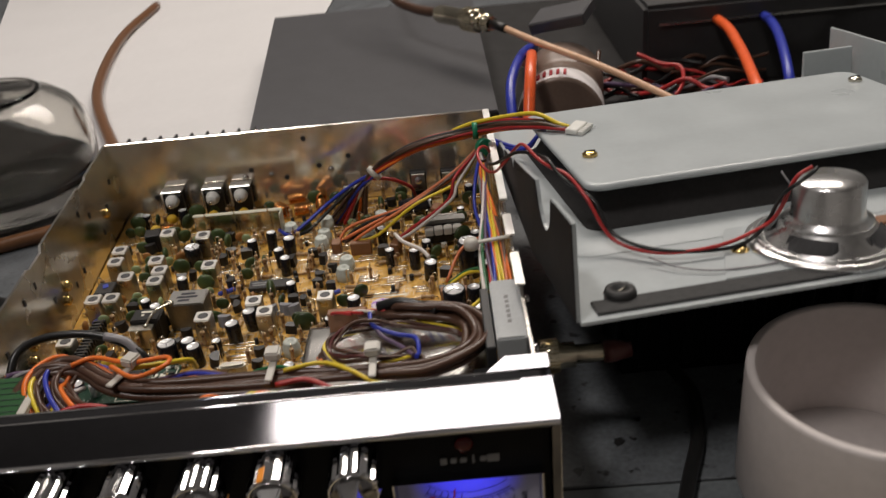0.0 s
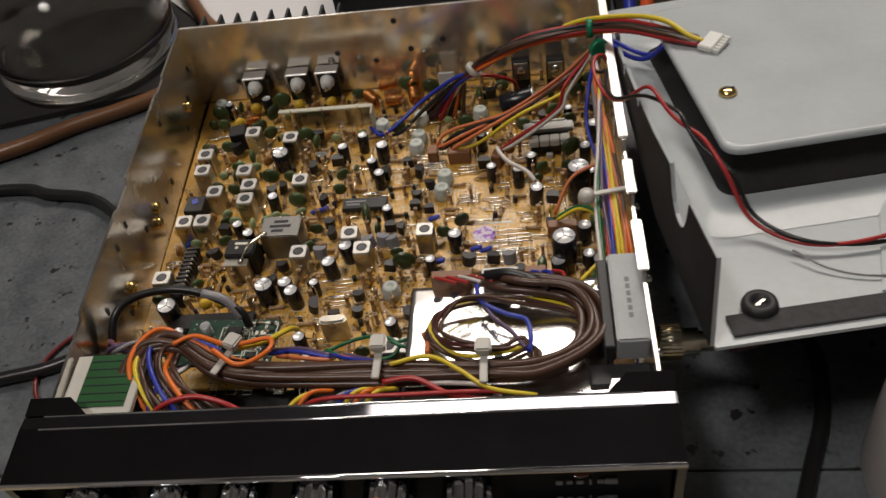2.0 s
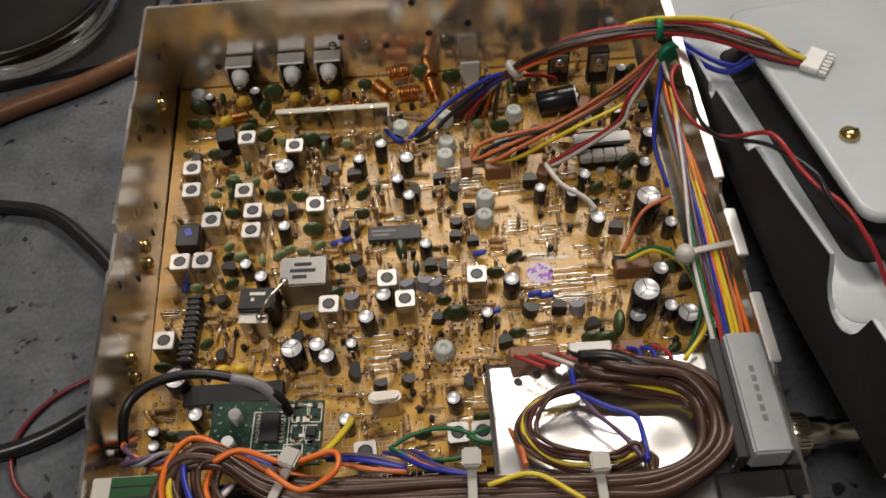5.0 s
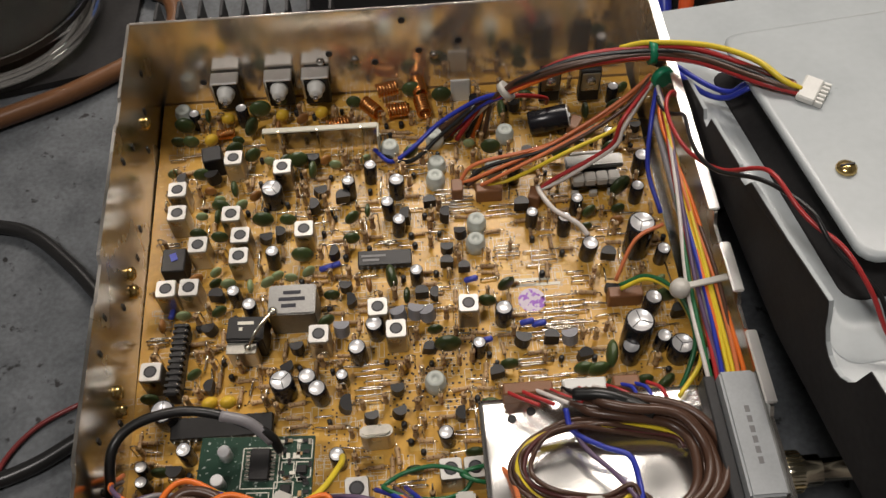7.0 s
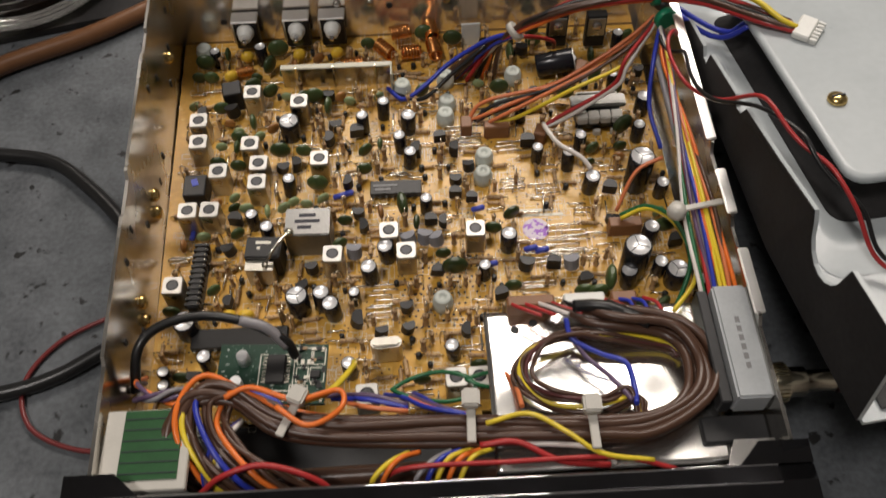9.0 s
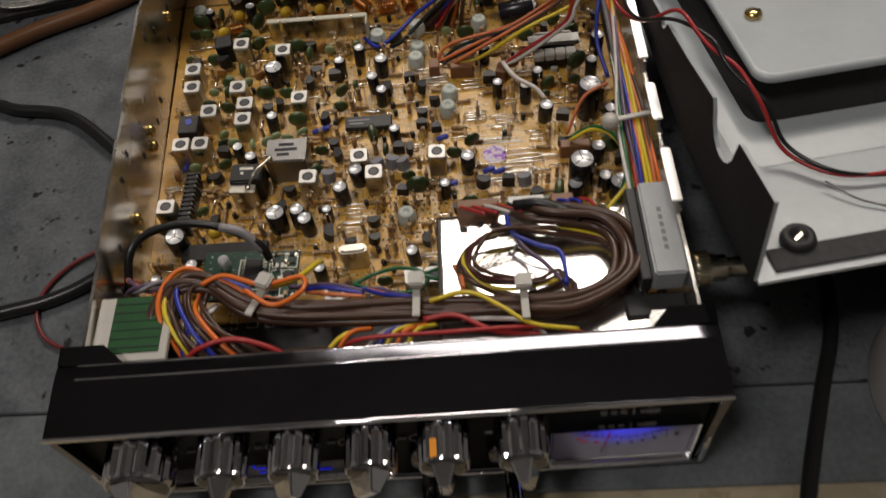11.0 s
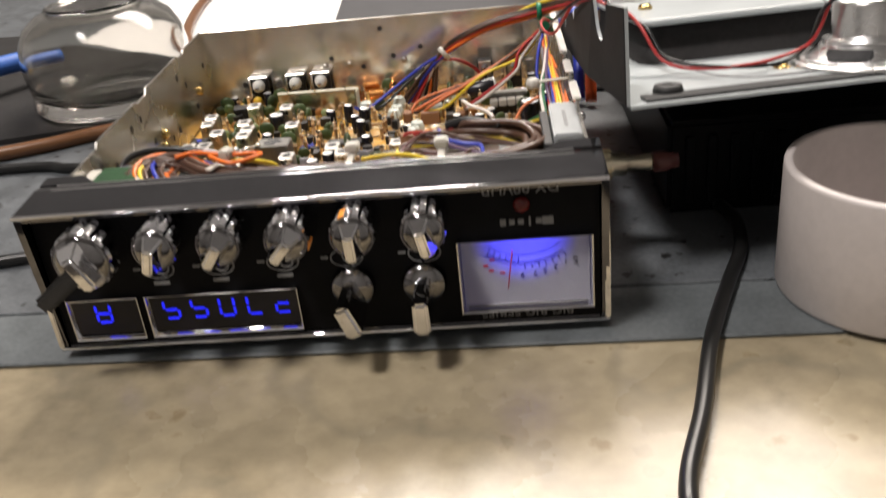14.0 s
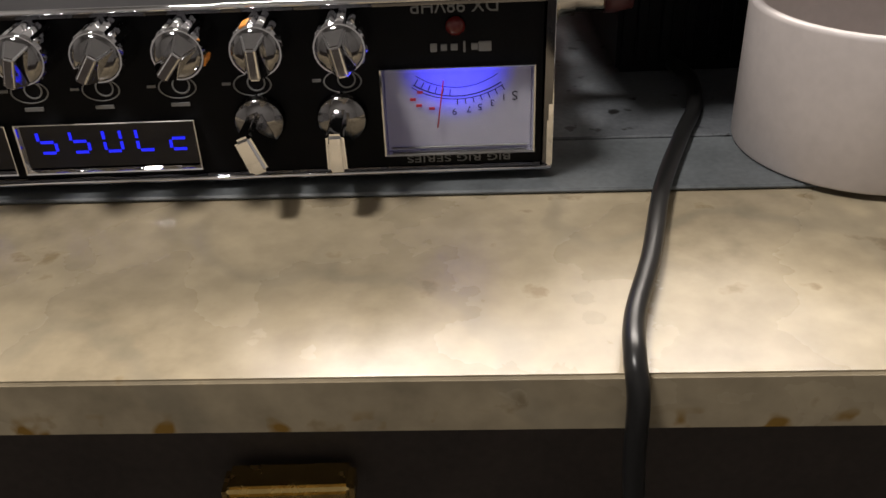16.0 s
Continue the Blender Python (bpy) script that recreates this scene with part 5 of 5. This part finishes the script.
# brown wires: a long run along the front and a coil on the plate
for k in range(7):
    o, z = (k % 4) * 2.2 - 3.5, 50 + (k // 4) * 2.6 - (k % 3) * 0.8
    pts = [(-63 + o * 0.6, 22 + k * 0.7, 40), (-74 + o, 36 + o, 50 + k * 0.4), (-70 + o, 49 + o * 0.8, 54 + k * 0.3), (-60, 50 + o * 0.6, z + 3), (-46, 42 + o, z + 1), (-28, 38 + o, z), (8, 37 + o, z), (44, 34.5 + o, z + 1),
           (62, 35 + o * 0.8, z + 1), (76 - o * 0.7, 43 + o * 0.4, z + 1), (79 - o, 55, z + 0.5), (73 - o * 0.8, 65 - o * 0.6, z + 1), (58, 69 - o * 0.8, z + 1), (44 + k, 72 - o * 0.4, z), (36 + 2.5 * k, 77.5, 47)]
    wire("brown_wire", pts, 1.5, "brown", loom, slack=0.9)
for k in range(3):
    wire("black_sleeve", [(44 + 5 * k, 74.5, 51.5), (52 + 4 * k, 72 - k, 53.5), (62 + 2 * k, 69 - 1.4 * k, 53)], 2.0, "black", loom)
# slack loops on the plate
for k, c in enumerate(("brown", "brown", "yellow", "brown", "rose", "brown")):
    r, z = 1.0 - 0.05 * k, 47.2 + 0.9 * k
    cx, cy = 48, 54
    pts = []
    for i in range(9):
        a = radians(70 + 30 * i)
        pts.append((cx - 2 + 24 * r * math.cos(a) * 0.95, cy + 13.5 * r * math.sin(a), z + 1.5 * math.sin(i * 1.7 + k)))
    pts = [(78 - k, 58, 46.6), (70, 65 - k, 47)] + pts + [(60, 36, 48), (70, 40, 47)]
    wire("loop_wire", pts, 0.75, c, loom)
wire("loop_wire", [(41, 70, 52), (42, 63, 51), (50, 59, 50), (57, 55, 50), (58.5, 47, 50), (58, 41, 52)], 0.85, "blue", loom)
wire("loop_wire", [(42, 66, 51), (45, 58, 50), (52, 50, 50), (57, 42, 52)], 0.8, "violet", loom)
for k in range(11):
    c = ("red", "red", "white", "red", "black", "red", "white", "red", "blue", "blue", "red")[k]
    x = 25 + 4.2 * k
    wire("lead_wire", [(x, 79, 47), (x + 3, 76, 49.5), (x + 9 if k < 8 else x + 4, 72, 51)], 0.65, c, loom)
for x0, x1, c in ((24, 39, "brownconn"), (42, 55, "white"), (57, 65, "brownconn")):
    part("connector_block", box(x0 / 1000, x1 / 1000, 0.0775, 0.0815, 0.0405, 0.0480, 0.0005), M[c], loom, "row of wire plugs")
# left: the fan of coloured wires round the front corner
for k, c in enumerate(("orange", "yellow", "brown", "brown", "blue", "brown", "brown", "orange", "brown", "brown")):
    o = k * 1.1
    wire("coloured_wire", [(-58 + 3.2 * k, 21, 38), (-66 + 2.6 * k, 25, 50), (-72 + o * 1.5, 36, 55.5 - 0.4 * k), (-73 + o * 1.3, 47 - o * 0.2, 56 - 0.5 * k), (-66 + o, 54 - o * 0.7, 55), (-52 + o, 50 - o * 0.7, 52), (-38, 43 - o * 0.5, 50 + 0.3 * k), (-20 + k, 41 - o * 0.4, 50)], 0.9, c, loom, slack=1.3)
wire("coloured_wire", [(-60, 47, 57), (-53, 50, 57.5), (-40, 45, 57), (-28, 48, 56), (-27, 42, 56.5), (-36, 38, 57), (-45, 43, 58)], 0.85, "orange", loom)
wire("coloured_wire", [(-40, 45, 55), (-31, 50, 53), (-25, 60, 45), (-25, 66, 38)], 1.0, "yellow", loom)
wire("coloured_wire", [(-68, 22, 46), (-60, 25, 53), (-48, 27, 54), (-34, 24, 51), (-28, 21, 42)], 0.9, "red", loom)
wire("coloured_wire", [(-18, 22, 40), (-10, 25, 52), (20, 25, 54), (50, 25, 53.5), (66, 22, 50)], 0.75, "red", loom)
wire("coloured_wire", [(14, 36, 55), (26, 38, 55), (36, 32, 55.5), (46, 26, 54.5), (60, 24, 52)], 0.75, "yellow", loom)
wire("coloured_wire", [(24, 31, 51), (34, 30, 52), (44, 28, 51), (50, 25, 48)], 0.8, "white", loom)
wire("coloured_wire", [(12, 30, 54), (22, 30, 54.5), (34, 25, 53), (48, 24, 50)], 0.9, "red", loom)
for k, c in enumerate(("yellow", "orange", "grey", "blue", "yellow", "orange", "yellow")):
    x = -18 + 3.0 * k + (6 if k > 1 else 0)
    wire("coloured_wire", [(x, 20.6, 42), (x, 22.5, 51), (x + 4, 27, 53), (x + 10, 31, 49)], 0.8, c, loom)
for k, c in enumerate(("blue", "violet", "yellow", "white")):
    wire("coloured_wire", [(-64 + 1.6 * k, 22, 40), (-66 + 1.5 * k, 26, 50), (-63 + k, 36, 52), (-56, 43, 50)], 0.9, c, loom)
wire("grey_sleeve", [(-92, 58, 40), (-90, 68, 48), (-84, 76, 50), (-72, 79, 49), (-58, 77, 47), (-47, 73, 42), (-44, 70, 36)], 1.6, "black", loom)
wire("grey_sleeve", [(-60, 77.4, 47.6), (-52, 75.2, 45), (-46, 71.8, 39.5)], 1.75, "grey", loom)
for k, (cx, cy, r) in enumerate(((0, 56, 10), (18, 58, 6))):
    pts = [(cx + r * math.cos(radians(a)) * 1.3, cy + r * math.sin(radians(a)) * 0.45, 38 + 2 * math.sin(radians(a * 2))) for a in range(0, 361, 40)]
    wire("green_wire", pts, 0.7, "green", loom)
wire("coloured_wire", [(19, 62, 40), (24, 52, 46), (25, 42, 52)], 0.8, "salmon", loom)
for k, c in enumerate(("blue", "salmon", "violet", "blue")):
    wire("coloured_wire", [(-16 + 3 * k, 58, 30), (-10 + 2 * k, 52, 40), (-2 + k, 46, 46), (10, 42, 48)], 0.75, c, loom)
for k in range(3):
    wire("coloured_wire", [(-34 + 3 * k, 52 - k, 44), (-20, 50 - 2 * k, 48), (-8, 46 - k, 48)], 0.8, ("violet", "blue", "salmon")[k], loom)
# nylon ties
for x, y, turn, z in ((-41, 42, 25, 50), (10, 38, 2, 50), (44, 34, 0, 51)):
    t = part("cable_tie", box(-0.0013, 0.0013, -0.0075, 0.0065, 0.0048, 0.0058, 0.0003), M["nylon"], loom, "milky nylon cable tie", pose(x / 1000, y / 1000, z / 1000, 0, 0, -turn))
    part("tie_head", box(-0.0026, 0.0026, 0.0020, 0.0075, 0.0059, 0.0092, 0.0006, 2), M["nylon"], t)

# ribbon of wires down the right-hand rim
rib = part("rim_harness", tube([mm(88.5, 180, 52), mm(88.5, 120, 52), mm(88.5, 76, 52)], 0.0012, 6), M["w_grey"], radio, "rainbow of wires along the chassis rim")
for k, c in enumerate(("white", "green", "red", "violet", "blue", "yellow", "orange", "yellow", "salmon", "brown", "orange")):
    x = 84.2 + 0.95 * k
    b = random.uniform(-1, 1)
    wire("rim_wire", [(90 + 0.2 * k, 189, 59 - 0.3 * k), (91 - 0.1 * k + b, 172, 57), (x * 0.5 + 45 + b * 0.6, 140, 55.5), (x, 106, 54.5 + 0.2 * k), (x, 76.5, 53 + 0.1 * k), (x, 74, 50)], 0.72, c, rib, slack=0.8)
t = part("cable_tie", box(-0.0072, 0.0078, -0.0011, 0.0011, 0.0, 0.0010, 0.0003), M["nylon"], rib, "milky nylon cable tie", pose(0.0890, 0.106, 0.0572, 0, 0, 10))
part("tie_head", lathe([(0.0030, 0), (0.0032, 0.0015), (0.0026, 0.0035), (0.0008, 0.004)], 16), M["nylon"], t, "", pose(-0.0085, 0, -0.0015))
wire("rim_wire", [(90, 188, 58), (86.5, 176, 52), (85, 164, 42), (88, 150, 34)], 0.85, "blue", rib)
for k, c in enumerate(("yellow", "green")):
    wire("rim_wire", [(70, 124 + k * 1.5, 27), (78, 124 + k, 33), (85, 114, 38 + k), (87, 96, 42), (85 - 3 * k, 84, 46 - 8 * k), (76 - 2 * k, 74, 46 - 12 * k)], 0.8, c, rib)
wire("rim_wire", [(69, 128, 26), (76, 138, 36), (86, 141, 40)], 0.75, "salmon", rib)

# loom from the board's middle, over the rim and across to the cover
top = part("cross_harness", tube([mm(42, 201, 51), mm(60, 201, 59), mm(86, 200, 65)], 0.002, 8), M["w_black"], radio, "bundle of wires leaving over the chassis rim")
for k, c in enumerate(("brown", "brown", "blue", "red", "red", "white", "black", "orange", "brown", "brown")):
    a = 2.4 * k
    dx, dz = 1.9 * math.cos(a), 1.9 * math.sin(a)
    wire("loom_wire", [(10 + 2.2 * k, 205 + dx, 20), (26 + k * 0.6, 204, 37), (36 + dx * 0.6, 201, 46.5 + dz * 0.6), (45 + dx, 200 + dx * 0.4, 53.5 + dz), (62, 200 + dx, 61 + dz), (86, 197 + dx, 66.5 + dz), (102, 188 + dx * 1.3, 72 + dz), (117, 172 + dx * 1.4, 77.5 + dz * 0.5), (128, 165 + dx * 1.2, 77.5)], 1.0, c, top)
for k in range(5):
    wire("loom_wire", [(10 + 3 * k, 208, 20), (22 + 1.6 * k, 206, 33), (35, 202, 45)], 0.7, "black", top)
wire("loom_wire", [(-14, 199, 22), (-8, 192, 23), (2, 194, 27), (12, 200, 33), (26, 202, 42), (36, 201, 47)], 0.95, "blue", top)
wire("loom_wire", [(-12, 197, 21), (0, 191, 24), (12, 196, 31), (26, 201, 41)], 0.9, "black", top)
wire("loom_wire", [(36, 201, 45), (46, 203, 42), (54, 209, 34), (56, 214, 26)], 0.9, "red", top)
for k, c in enumerate(("salmon", "salmon", "black", "brown", "salmon", "yellow", "red", "white")):
    end = (18 + 1.0 * k, 178 - 0.6 * k, 24) if k < 4 else (26 + 2 * k - 8, 175, 25) if k < 6 else (47, 170, 26)
    mid = ((end[0] + 90) / 2 + (0 if k < 6 else 6), 184 - 1.5 * k, 38 + 0.5 * k)
    wire("loom_wire", [end, (end[0] + 8, end[1] + 2, 28), mid, (78, 189 - 1.4 * k, 50), (89, 194 - k * 0.5, 59)], 0.8, c, top, slack=2.0)
wire("loom_wire", [(47, 171, 27), (47, 163, 33), (51, 156, 33), (58, 150, 31), (62, 146, 29)], 0.95, "white", top)
for x, y, z, tn, w in ((88.5, 196.5, 67, 82, 5), (92, 190, 61, 15, 9)):
    t = part("cable_tie", lathe([(0.0038, -0.0013), (0.0042, -0.0013), (0.0042, 0.0013), (0.0038, 0.0013)], 18), M["greentie"], top, "green cable tie", pose(x / 1000, y / 1000, z / 1000, 0, 90, tn - 82))
    part("tie_tail", box(-0.001, 0.001, 0.0, w / 1000, -0.001, 0.001, 0.0003), M["greentie"], t, "", pose(0.004, 0.0, 0, 0, 0, 20))
wire("loom_wire", [(96, 196, 62), (106, 184, 62), (112, 178, 64), (115, 176, 70), (119, 171, 76)], 1.0, "blue", top)
wire("loom_wire", [(96, 195, 61), (103, 180, 63), (110, 174, 65), (116, 172, 72)], 1.0, "blue", top)
wire("loom_wire", [(78, 201, 66), (88, 199, 69.5), (104, 189, 75.5), (116, 176, 80.5), (124, 167, 79.5), (129, 164, 78)], 1.05, "yellow", top)
ring = part("cable_tie", lathe([(0.0036, -0.0012), (0.0041, -0.0012), (0.0041, 0.0012), (0.0036, 0.0012)], 18), M["nylon"], top, "milky nylon cable tie", pose(0.0375, 0.2010, 0.0478, 0, 50, 10))
tip = part("plug_tip", box(-0.0030, 0.0030, -0.0055, 0.0055, -0.0012, 0.0014, 0.0005), M["white"], top, "white comb-shaped plug shell", pose(0.1320, 0.1640, 0.0772, 0, 0, -35))
for k in range(6):
    part("finger", box(0.0031, 0.0056, -0.0053 + 0.0019 * k, -0.0042 + 0.0019 * k, -0.0010, 0.0010, 0.0002), M["white"], tip)
# twisted red and black pair to the loudspeaker
for k, c in enumerate(("red", "black")):
    base = glide([mm(91, 180, 62), mm(90.5, 168, 66.5), mm(92, 150, 69), mm(95, 134, 77), mm(103, 121, 89), mm(110, 107, 90), mm(116, 96, 88), mm(124, 84, 83), mm(131, 73, 72.5), mm(146, 62, 71.5), mm(169, 62.5, 71.5), mm(183, 68, 76), mm(187, 62, 92), mm(195, 63, 98)], 14)
    pts = []
    for i, q in enumerate(base):
        a = i * 0.15 + 0.9 * math.sin(i * 0.08) + math.pi * k
        tw = 0.0009 if i > 70 else 0.0009 + (70 - i) * 0.00003
        pts.append(q + Vector((tw * math.cos(a), tw * math.sin(a) * 0.7, tw * math.sin(a))))
    part("speaker_wire", tube(pts, 0.00072, 7, 1, smooth_path=False), M["w_" + c], top, "loosely twisted red and black speaker wire")
wire("bare_wire", [(190, 78, 90), (197, 70, 78), (190, 52, 71.5), (165, 48, 70.5), (150, 52, 70.5), (140, 60, 71)], 0.35, "grey", top)

# ---- behind and beside the radio ----
single("paper_sheet", prism([(-0.330, 0.560, 0.001), (-0.128, 0.330, 0.001), (-0.05, 0.33, 0.001), (-0.052, 0.46, 0.001), (-0.02, 0.9, 0.001), (-0.45, 0.95, 0.001)], (0, 0, 1), 0.0006), M["paper"], "large sheet of white paper lying on the bench", "paper")
case = thing("equipment_case", "dark grey metal equipment case with a black front", "equipment case", (0, 0, 0))
part("body", prism([(-0.043, 0.301, 0.001), (0.107, 0.301, 0.001), (0.107, 0.56, 0.001), (-0.062, 0.56, 0.001)], (0, 0, 1), 0.0335), M["black"], case)
part("lid", prism([(-0.0425, 0.2995, 0.0348), (0.1065, 0.2995, 0.0348), (0.1065, 0.56, 0.0348), (-0.0615, 0.56, 0.0348)], (0, 0, 1), 0.0017), M["case"], case)
jar = thing("glass_jar", "clear thick-walled round glass jar turned over on a dark pad", "jar", (-0.196, 0.312, 0.0042))
outer = [(0.030, 0.0), (0.050, 0.0015), (0.0535, 0.006), (0.0520, 0.013), (0.0535, 0.022), (0.0545, 0.034), (0.0525, 0.046), (0.0470, 0.056), (0.0380, 0.0625), (0.0300, 0.0645), (0.0270, 0.0640), (0.0120, 0.0628)]
inner = [(0.0120, 0.0600), (0.0290, 0.0612), (0.0365, 0.0590), (0.0450, 0.0530), (0.0500, 0.0445), (0.0518, 0.034), (0.0508, 0.022), (0.0480, 0.013), (0.0400, 0.0085), (0.001, 0.0080)]
part("glass_body", lathe(outer + [(0.001, 0.0625), (0.001, 0.0598)] + inner, 56), M["glass"], jar)
part("mouth_ring", lathe([(0.0262, 0.0641), (0.0300, 0.0648), (0.0318, 0.0660), (0.0300, 0.0672), (0.0268, 0.0668), (0.0258, 0.0655)], 48), M["glass"], jar, "rounded glass ring on top")
single("dark_pad", prism([(-0.335, 0.545, 0.0005), (-0.128, 0.328, 0.0005), (-0.128, 0.276, 0.0005), (-0.30, 0.235, 0.0005), (-0.50, 0.30, 0.0005), (-0.50, 0.56, 0.0005)], (0, 0, 1), 0.0032), M["pad"], "dark pad lying under the glass jar", "pad")
loose_cable("brown_cable", [(-330, 182, 4), (-222, 224, 4.2), (-185, 244, 4.2), (-146, 263, 4.2), (-112, 290, 4.2), (-112, 318, 4.2), (-132, 336, 5.5), (-166, 401, 5.5), (-206, 507, 5.5), (-229, 655, 5.5), (-225, 780, 5.5)], 4.3, "amber", "thick brown cord winding over the bench and paper")
loose_cable("black_cable", [(-330, 190, 3), (-210, 196, 3), (-181, 190, 3), (-156, 184, 3), (-135, 166, 3), (-118, 146, 3), (-109, 134, 3)], 2.9, "black", "black cord lying beside the radio")
loose_cable("black_lead", [(-330, 72, 3), (-200, 72, 3), (-155, 78, 3), (-135, 84, 3), (-118, 94, 3.5), (-104, 100, 4)], 2.8, "black", "black lead lying beside the radio")
loose_cable("red_lead", [(-104, 112, 4), (-120, 108, 2), (-138, 98, 1.5), (-147, 82, 1.5), (-141, 65, 1.5), (-122, 56, 1.5), (-102, 56, 3)], 0.9, "darkred", "thin dark red lead looping on the bench")
tool = thing("plier_handle", "blue tool handle with a yellow end lying on the pad", "tool", (-0.29, 0.33, 0.012))
part("grip", tube([(0.02, 0.06, 0.01), (-0.01, 0.02, 0.012), (-0.045, -0.03, 0.012)], 0.007, 12), M["bluegrip"], tool)
part("grip_end", tube([(-0.0455, -0.0305, 0.012), (-0.058, -0.046, 0.011)], 0.0072, 12, 3), M["yellowgrip"], tool)

# right-hand background
single("dark_mat", box(0.1105, 0.56, 0.262, 0.66, 0.0003, 0.003, 0.0008), M["pad"], "dark mat under the tangle of wires", "mat")
reel = thing("cable_reel", "brown plastic cylinder with a white label lying on the bench", "reel", (0.150, 0.335, 0.026), turn=(0, 90, 80))
part("drum", lathe([(0.024, -0.035), (0.026, -0.034), (0.026, -0.012), (0.0235, -0.010), (0.0235, 0.010), (0.026, 0.012), (0.026, 0.034), (0.024, 0.035)], 32), M["amber"], reel)
part("label", lathe([(0.02615, -0.033), (0.02615, -0.016)], 32, close=False), M["label"], reel, "white label with red marks")
for k in range(5):
    part("print_bar", box(0.0, 0.0016, -0.0009, 0.0009, -0.0285, -0.0215), M["red_ink"], reel, "", pose(0, 0, 0, 0, 0, 150 + 9 * k) @ Matrix.Translation((0.0255, 0, 0)))
loose_cable("red_cable", [(118, 235, 3.4), (121, 262, 40), (126, 290, 62), (131, 330, 58), (134, 400, 30), (140, 470, 10)], 3.3, "bigorange", "thick orange-red cable among tangled wires")
loose_cable("red_cable", [(246, 240, 40), (246, 262, 52), (258, 330, 52), (264, 385, 50), (262, 470, 40), (262, 560, 10)], 3.2, "bigorange", "thick orange-red cable among tangled wires")
loose_cable("blue_cable", [(112, 240, 3.2), (113, 262, 30), (115, 300, 50), (126, 340, 55), (140, 400, 40), (146, 470, 10)], 3.0, "blue", "dark blue cable beside an orange one")
loose_cable("blue_cable", [(270, 258, 4), (273, 285, 46), (292, 372, 52), (305, 470, 30), (310, 560, 6)], 3.0, "blue", "dark blue cable beside an orange one")
coax = thing("coax_lead", "tan coaxial lead with a knurled metal plug", "cable")
part("sheath", tube([mm(215, 232, 46), mm(172, 283, 59), mm(134, 330, 66), mm(118, 352, 69)], 0.0021, 10), M["w_tan"], coax)
part("boot", tube([mm(118, 352, 69), mm(110, 363, 70)], 0.0028, 10, 2), M["w_black"], coax)
q = look(mm(110, 363, 70), mm(64, 424, 67)) @ pose(0, 0, 0, 180, 0, 0)
part("plug", lathe([(0.0046, 0), (0.0046, 0.003), (0.0058, 0.0034), (0.0058, 0.007), (0.0046, 0.0076), (0.0046, 0.011), (0.0066, 0.012), (0.0074, 0.0125), (0.0076, 0.026), (0.0060, 0.027), (0.0062, 0.052), (0.0040, 0.058)], 26), M["nickel"], coax, "bright knurled metal plug", q)
for k in range(20):
    part("knurl", box(0.0073, 0.0079, -0.0005, 0.0005, 0.013, 0.0255), M["nickel"], coax, "", q @ pose(0, 0, 0, 0, 0, 18 * k))
part("tail", tube([mm(76, 408, 68), mm(60, 430, 67), mm(44, 455, 72), mm(30, 520, 90)], 0.0034, 10), M["w_brown"], coax)
single("plastic_housing", box(-0.02, 0.02, -0.012, 0.012, -0.004, 0.004, 0.001), M["case"], "dark grey plastic housing with terminals among the wires", "housing", pose(0.158, 0.385, 0.064, 12, -14, -32))
dark = thing("bench_supply", "black equipment with a bright edge behind the wires", "equipment", (0, 0, 0))
part("body", box(0.215, 0.52, 0.395, 0.62, 0.001, 0.062, 0.003, 2), M["black"], dark)
part("bright_edge", box(0.225, 0.51, 0.3935, 0.3948, 0.0485, 0.0500), M["steel"], dark)
loose_cable("yellow_lead", [(285, 385, 66), (305, 372, 70), (330, 380, 72), (380, 400, 70)], 2.2, "yellow", "yellow lead end over black equipment")
random.seed(31)
for k in range(46):
    x, y = random.uniform(150, 235), random.uniform(300, 395)
    pts = [(x, y, 4 + random.uniform(0, 22))]
    a = random.uniform(-0.6, 0.6)
    for i in range(4):
        a += random.uniform(-0.7, 0.7)
        x, y = x + 18 * math.cos(a), y + 18 * math.sin(a) * 0.7
        pts.append((x, y, max(3, pts[-1][2] + random.uniform(-9, 9))))
    c = random.choice(("brown", "brown", "black", "red", "black", "violet", "brown", "brown", "black", "grey"))
    tagged(loose_cable("scrap_wire", pts, random.uniform(0.8, 1.8), c, "loose end of insulated wire in a tangle", "wire"), group="tangle of wires")
loose_cable("brown_tube", [(118, 268, 6), (150, 285, 10), (190, 292, 14), (240, 300, 18), (300, 318, 20)], 3.4, "brown", "brown flexible tube among the wires")
